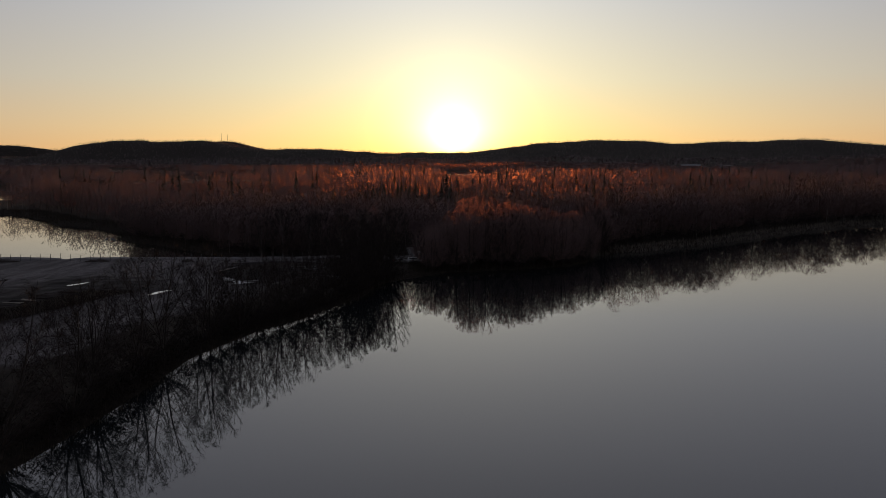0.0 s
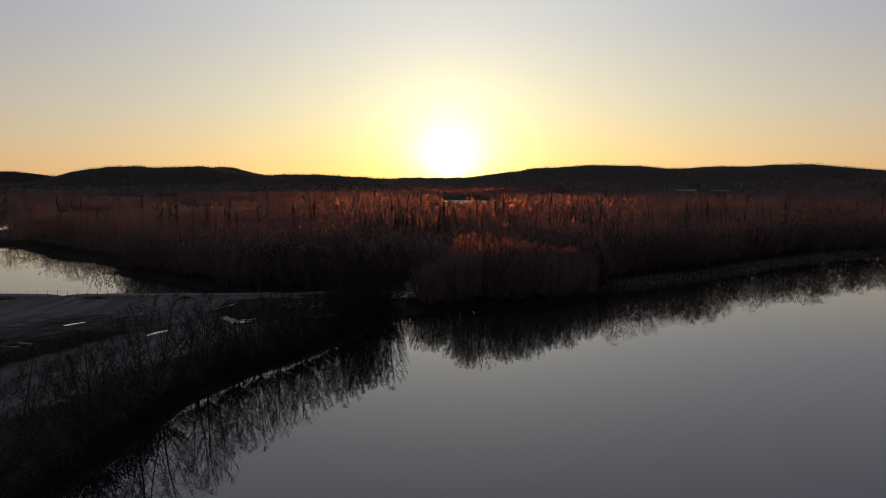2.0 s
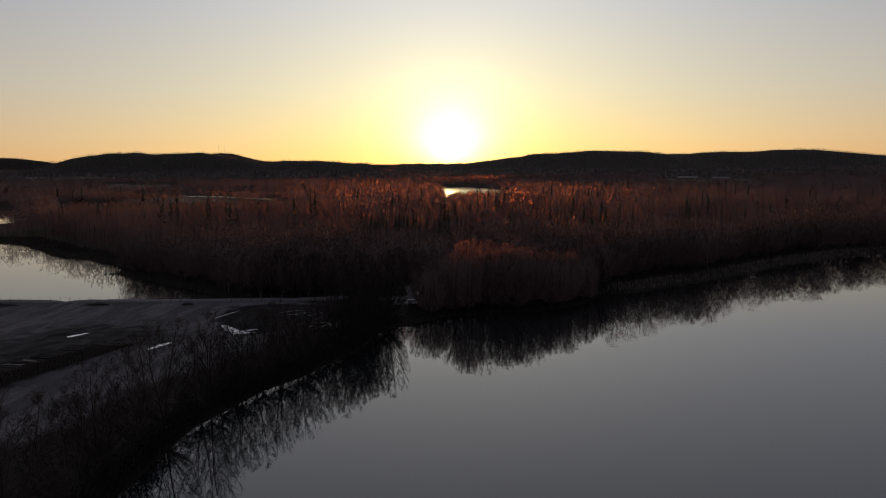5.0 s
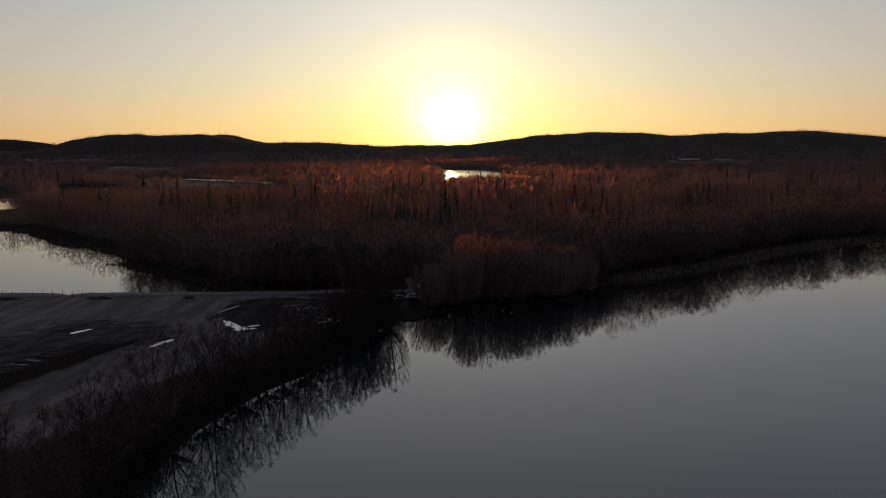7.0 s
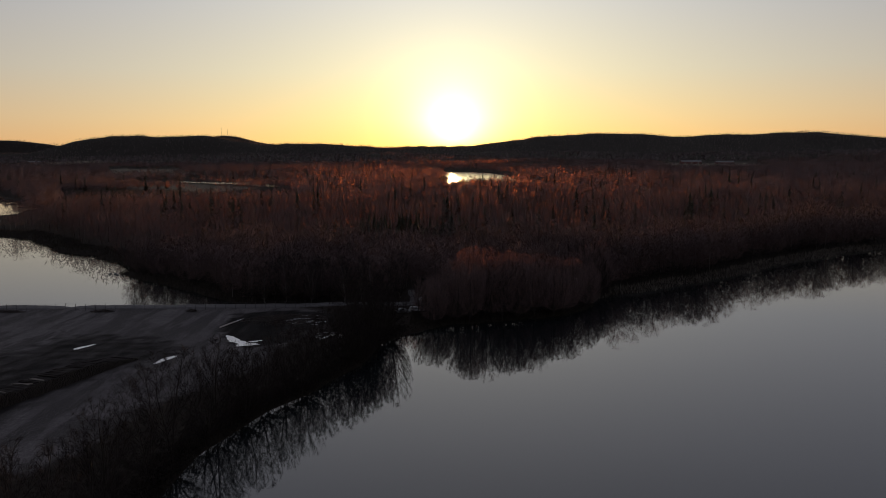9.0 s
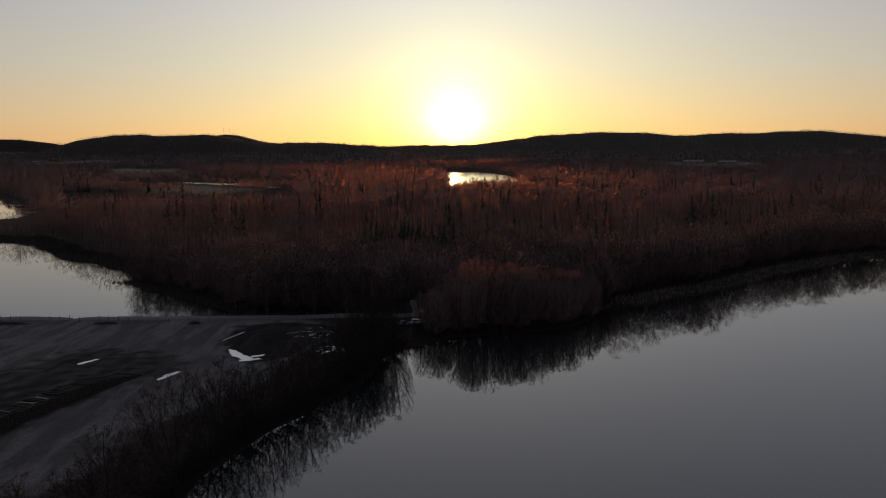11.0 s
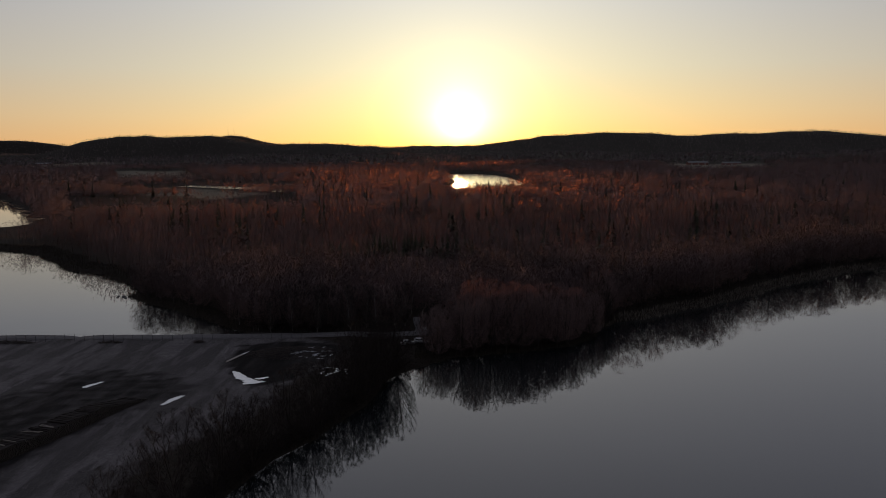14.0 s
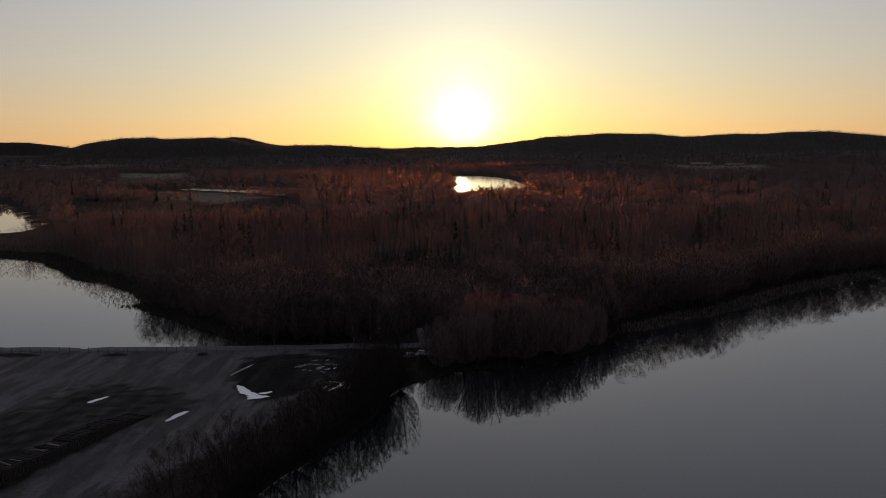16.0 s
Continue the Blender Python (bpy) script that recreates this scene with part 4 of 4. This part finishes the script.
plank = thing("plank", -61, 221, None, 73, "long pale sawn planks lying on the yard", "plank")
for k in range(3):
    part("board", block(bmesh.new(), -5 + k * 0.6, 5 - k * 0.9, -0.5 + 0.34 * k, -0.22 + 0.34 * k, 0.05, 0.11, 0.01), BARE_WOOD, plank)

# ---------------- cars, sign, pole and boat by the neck of land ----------------
WHITE_PAINT = simple("white_car_paint", (0.60, 0.60, 0.60), (0.68, 0.68, 0.68), 1.5, 0.25, 0.0, 0.0)
SILVER_PAINT = simple("silver_car_paint", (0.34, 0.35, 0.36), (0.42, 0.43, 0.44), 1.5, 0.28, 0.6, 0.0)
CAR_GLASS = Mat("car_glass", 0.05).colour((0.012, 0.014, 0.016)).m
RUBBER = simple("tyre_rubber", (0.02, 0.02, 0.02), (0.04, 0.04, 0.04), 6, 0.9)
RIM = simple("wheel_rim", (0.35, 0.35, 0.36), (0.5, 0.5, 0.5), 4, 0.35, 0.9)
LAMP_GLASS = simple("lamp_glass", (0.55, 0.55, 0.55), (0.7, 0.7, 0.7), 9, 0.15)
RED_LAMP = simple("rear_lamp", (0.25, 0.01, 0.01), (0.35, 0.02, 0.02), 9, 0.2)


def make_car(x, y, turn, paint, estate, label):
    """A passenger car: its length along x, bonnet towards +x."""
    ob = thing("car", x, y, None, turn, label, "car", "cars parked by the lake")
    back = -2.05 if estate else -1.55
    outline = [(-2.2, 0.34), (-2.24, 0.62), (-2.18, 0.92), (1.0, 0.98), (1.75, 0.90), (2.12, 0.72), (2.2, 0.45), (2.12, 0.30), (-2.1, 0.28)]
    cabin = [(-2.14, 0.93), (back, 1.38), (back + 0.25, 1.47), (0.15, 1.47), (0.42, 1.40), (1.08, 0.97)]

    def hull(points, w0, w1, low, high):
        bm = bmesh.new()
        rows = []
        for s in (-1, 1):
            rows.append([bm.verts.new((px, s * (w0 + (w1 - w0) * (pz - low) / (high - low)), pz)) for px, pz in points])
        n = len(points)
        for k in range(n):
            bm.faces.new((rows[0][k], rows[0][(k + 1) % n], rows[1][(k + 1) % n], rows[1][k]))
        bm.faces.new(rows[0][::-1])
        bm.faces.new(rows[1])
        bmesh.ops.recalc_face_normals(bm, faces=bm.faces)
        bmesh.ops.bevel(bm, geom=bm.edges[:], offset=0.05, segments=2, affect="EDGES")
        return bm
    body = part("body", hull(outline, 0.86, 0.90, 0.28, 0.98), paint, ob)
    part("roof", hull(cabin, 0.80, 0.60, 0.93, 1.47), paint, body)
    for s in (-1, 1):
        bm = bmesh.new()
        for a, b in ((back + 0.42, -0.62), (-0.52, 0.30)):
            lo, hi = 1.02, 1.36
            q = [(a - 0.12 if a < -1 else a, lo), (b + (0.36 if b > 0 else 0), lo), (b, hi), (a, hi)]
            vs = [bm.verts.new((px, s * (0.80 - 0.20 * (pz - 0.93) / 0.54 + 0.012), pz)) for px, pz in q]
            bm.faces.new(vs)
        part("side_window", bm, CAR_GLASS, body)
    for name, q in (("windscreen", [(0.50, 1.36, 0.60), (1.00, 1.02, 0.74)]), ("rear_window", [(back - 0.02, 1.34, 0.60), (back - 0.085 * (3 if estate else 5), 1.04, 0.72)])):
        bm = bmesh.new()
        o = 0.035 if name == "windscreen" else -0.03
        (ax, az, aw), (bx, bz, bw) = q
        bm.faces.new([bm.verts.new(v) for v in ((ax + o, -aw, az), (ax + o, aw, az), (bx + o, bw, bz + 0.02), (bx + o, -bw, bz + 0.02))])
        part(name, bm, CAR_GLASS, body)
    for wx in (-1.36, 1.34):
        for s in (-1, 1):
            w = part("wheel", rod(bmesh.new(), (wx, s * 0.70, 0.31), (wx, s * 0.91, 0.31), 0.31, n=20), RUBBER, ob)
            part("rim", rod(bmesh.new(), (wx, s * 0.90, 0.31), (wx, s * 0.93, 0.31), 0.19, 0.17, 12), RIM, w)
    for s in (-1, 1):
        part("headlight", block(bmesh.new(), 2.02, 2.17, s * 0.55, s * 0.80, 0.60, 0.74, 0.02), LAMP_GLASS, body)
        part("rear_light", block(bmesh.new(), -2.27, -2.14, s * 0.66, s * 0.84, 0.66, 0.88, 0.02), RED_LAMP, body)
        part("mirror", block(bmesh.new(), 0.70, 0.86, s * 0.86, s * 1.02, 0.98, 1.10, 0.03), paint, body)
    return ob


make_car(-8.6, 238.2, -8, WHITE_PAINT, True, "white estate car parked on gravel beside the silver one")
make_car(-12.6, 236.0, 12, SILVER_PAINT, False, "silver hatchback car parked on gravel beside the lake road")

sign = thing("sign", -8.0, 252.6, label="small white information sign on a wooden post by the track", category="sign")
part("post", rod(bmesh.new(), (0, 0, -0.3), (0, 0, 1.5), 0.05, n=8), BARE_WOOD, sign)
part("panel", block(bmesh.new(), -0.55, 0.55, -0.09, -0.05, 0.75, 1.75, 0.012), WHITE_PAINT, sign, "plain white panel")

barrier = thing("barrier_pole", -9.0, 258, label="tall pale wooden pole beside the dirt track", category="pole")
part("pole", rod(bmesh.new(), (0, 0, -0.3), (0.25, 0, 6.2), 0.09, 0.06, 8), BARE_WOOD, barrier)


def make_boat(x, y, turn):
    ob = thing("rowing_boat", x, y, None, turn, "white upturned rowing boat on the wooded bank", "boat")
    bm = bmesh.new()
    rows = []
    for k in range(11):
        s = k / 10
        w = 0.75 * math.sin(math.pi * (0.12 + 0.80 * s)) ** 0.7 * (0.25 if k == 10 else 1)
        h = 0.62 - 0.10 * (2 * s - 1) ** 2
        rows.append([bm.verts.new((-2.0 + 4.0 * s, w * math.cos(a), 0.05 + h * math.sin(a))) for a in np.linspace(0, math.pi, 9)])
    for a, b in zip(rows, rows[1:]):
        for j in range(8):
            bm.faces.new((a[j], a[j + 1], b[j + 1], b[j]))
    for r_ in (rows[0], rows[-1]):
        bm.faces.new(r_)
    bmesh.ops.recalc_face_normals(bm, faces=bm.faces)
    part("hull", bm, WHITE_PAINT, ob)
    part("keel", block(bmesh.new(), -1.9, 1.9, -0.03, 0.03, 0.60, 0.70, 0.01), BARE_WOOD, ob)
    return ob


make_boat(44, 271.5, 25)

# ---------------- stones, reeds, masts ----------------
for x, y, s in ((-135.5, 326, 0.75), (-138.0, 327, 0.55), (-137.2, 324.2, 0.5), (-133.4, 323.0, 0.6)):
    bm = bmesh.new()
    bmesh.ops.create_icosphere(bm, subdivisions=2, radius=s)
    for v in bm.verts:
        v.co *= 1 + 0.25 * noise.noise(v.co * 1.8 + Vector((x, y, 0)))
        v.co.z *= 0.6
    rock = part("rock", bm, STONE)
    rock.location = (x, y, 0.1)
    tagged(rock, "low grey rock standing out of the calm lake", "rock", "rocks off the point")


def reed_bed(name, xs, ys, deep, count, seed, label, material=REED, size=1.0):
    """Dry reeds and last year's grass on the bank, as many thin blades."""
    r = np.random.RandomState(seed)
    x, y = r.uniform(*xs, count * 6), r.uniform(*ys, count * 6)
    d = shore(x, y)
    ok = (d > -1.2) & (d < deep) & (side(x, y, YARD) > 0)
    x, y, d = x[ok][:count], y[ok][:count], d[ok][:count]
    n = len(x)
    z = np.maximum(lie(x, y), -0.1)
    tall = r.uniform(0.7, 1.7, n) * size
    a = r.uniform(0, 6.283, n)
    w = r.uniform(0.06, 0.16, n) * size
    p = np.empty((n, 3, 3))
    p[:, 0] = np.stack([x - w * np.cos(a), y - w * np.sin(a), z - 0.1], -1)
    p[:, 1] = np.stack([x + w * np.cos(a), y + w * np.sin(a), z - 0.1], -1)
    p[:, 2] = np.stack([x + r.normal(0, 0.35, n), y + r.normal(0, 0.35, n), z + tall], -1)
    me = mesh_of(name, p.reshape(-1, 3), np.arange(3 * n).reshape(-1, 3))
    me.materials.append(material)
    put_attr(me, "tint", np.repeat(r.uniform(0, 1, n), 3))
    return tagged(new(name, me), label, "reeds", kind="stuff")


reed_bed("reeds", (48, 330), (255, 440), 5.0, 26000, 41, "pale dry reeds and grass along the lake shore")
reed_bed("reeds", (-480, -64), (256, 505), 16, 26000, 42, "dark reeds along the far bank of the small lake", DARK_GRASS)
reed_bed("reeds", (-112, -6), (20, 226), 5, 14000, 43, "dark grass along the bank under the bare trees", DARK_GRASS, 0.6)

reed_bed("reeds", (-10, 58), (220, 286), 14, 12000, 44, "dark grass on the low point under bare trees", DARK_GRASS, 0.6)


def earth_clods(count):
    """Clods and stones strewn over the yard."""
    r = np.random.RandomState(61)
    x, y = r.uniform(-150, -34, count * 2), r.uniform(95, 243, count * 2)
    ok = (side(x, y, YARD) < -0.5) & (side(x, y, YARD_MUD) > 1) & (side(x, y, MUD) > 1) & (r.uniform(size=len(x)) < 0.35 + 0.5 * (wave(x, y, 9, 62) > 0.1))
    x, y = x[ok][:count], y[ok][:count]
    n = len(x)
    z, s = lie(x, y), r.uniform(0.05, 0.17, n)
    a = r.uniform(0, 6.283, n)
    p = np.empty((n, 5, 3))
    for k in range(4):
        q = a + k * 1.571 + r.uniform(-0.4, 0.4, n)
        w = s * r.uniform(0.7, 1.5, n)
        p[:, k] = np.stack([x + w * np.cos(q), y + w * np.sin(q), z - 0.03], -1)
    p[:, 4] = np.stack([x + r.normal(0, 0.2, n) * s, y + r.normal(0, 0.2, n) * s, z + s * r.uniform(0.5, 1.0, n)], -1)
    f = np.array([(0, 1, 4), (1, 2, 4), (2, 3, 4), (3, 0, 4)])
    faces = (f[None] + (np.arange(n) * 5)[:, None, None]).reshape(-1, 3)
    me = mesh_of("earth_clods", p.reshape(-1, 3), faces)
    me.materials.append(CLOD)
    return tagged(new("earth_clods", me), "small dark earth clods and stones strewn over the gravel yard", "clods", kind="stuff")


clod = Mat("earth_clod", 0.9, spec=0.2)
island = clod.t.nodes.new("ShaderNodeNewGeometry").outputs["Random Per Island"]
CLOD = clod.colour(clod.ramp(island, [(0.0, (0.03, 0.027, 0.026)), (0.7, (0.075, 0.07, 0.068)), (1.0, (0.17, 0.16, 0.155))])).m
earth_clods(9000)


def make_mast(x, y, tall):
    ob = thing("radio_mast", x, y, label="thin steel lattice radio mast on a wooded hilltop", category="mast", group="masts on the hill")
    for s in range(3):
        t = 2.094 * s
        part("leg", rod(bmesh.new(), (1.0 * math.cos(t), 1.0 * math.sin(t), -1), (0.3 * math.cos(t), 0.3 * math.sin(t), tall), 0.22, 0.14, 6), STEEL, ob)
    bm = bmesh.new()
    for k in range(int(tall / 2.5)):
        for s in range(3):
            t0, t1 = 2.094 * s, 2.094 * (s + 1)
            f0, f1 = 1.0 - 0.7 * k * 2.5 / tall, 1.0 - 0.7 * (k + 1) * 2.5 / tall
            rod(bm, (f0 * math.cos(t0), f0 * math.sin(t0), k * 2.5), (f1 * math.cos(t1), f1 * math.sin(t1), k * 2.5 + 2.5), 0.07, n=4)
    part("bracing", bm, STEEL, ob)


make_mast(-1165, 4240, 42)
make_mast(-1135, 4245, 36)


# ---------------- farm buildings far off, beyond the woods ----------------
BARN_WALL = simple("barn_boards", (0.16, 0.07, 0.055), (0.24, 0.11, 0.085), 0.8, 0.85)
BARN_ROOF = simple("pale_metal_roof", (0.20, 0.20, 0.205), (0.30, 0.30, 0.305), 0.4, 0.35, 0.2)
BARN_DOOR = simple("barn_door_paint", (0.34, 0.33, 0.31), (0.46, 0.45, 0.43), 1.0, 0.7)


def make_barn(x, y, turn, long, deep, high, label):
    ob = thing("barn", x, y, None, turn, label, "barn", "farm buildings beyond the woods")
    a, d = long / 2, deep / 2
    bm = bmesh.new()
    ring = [(-d, 0), (-d, high), (0, high + d * 0.55), (d, high), (d, 0)]
    ends = [[bm.verts.new((s * a, py, pz - (1.0 if pz == 0 else 0))) for py, pz in ring] for s in (-1, 1)]
    bm.faces.new(ends[0])
    bm.faces.new(ends[1][::-1])
    for k in (0, 3):
        bm.faces.new((ends[0][k], ends[0][k + 1], ends[1][k + 1], ends[1][k]))
    part("wall", bm, BARN_WALL, ob)
    for s in (-1, 1):
        bm = bmesh.new()
        p, q = (s * (d + 0.7), high - 0.35), (0, high + d * 0.55 + 0.06)
        lower = [bm.verts.new((e * (a + 0.7), *p)) for e in (-1, 1)]
        upper = [bm.verts.new((e * (a + 0.7), *q)) for e in (1, -1)]
        face = bm.faces.new(lower + upper)
        bmesh.ops.solidify(bm, geom=[face], thickness=0.2)
        part("roof", bm, BARN_ROOF, ob, "pale sheet metal roof")
    for k in range(3):
        cx = -a + long * (k + 0.5) / 3
        part("door", block(bmesh.new(), cx - 1.8, cx + 1.8, -d - 0.12, -d - 0.02, 0.0, 3.4, 0.02), BARN_DOOR, ob)


make_barn(683, 2230, 8, 58, 15, 5.5, "long red barn with a pale metal roof beside the field")
make_barn(782, 2245, -4, 50, 14, 5.0, "long red barn with a pale metal roof beyond the woods")
make_barn(-1255, 2480, 12, 46, 13, 5.0, "red barn with a pale metal roof by a far field")
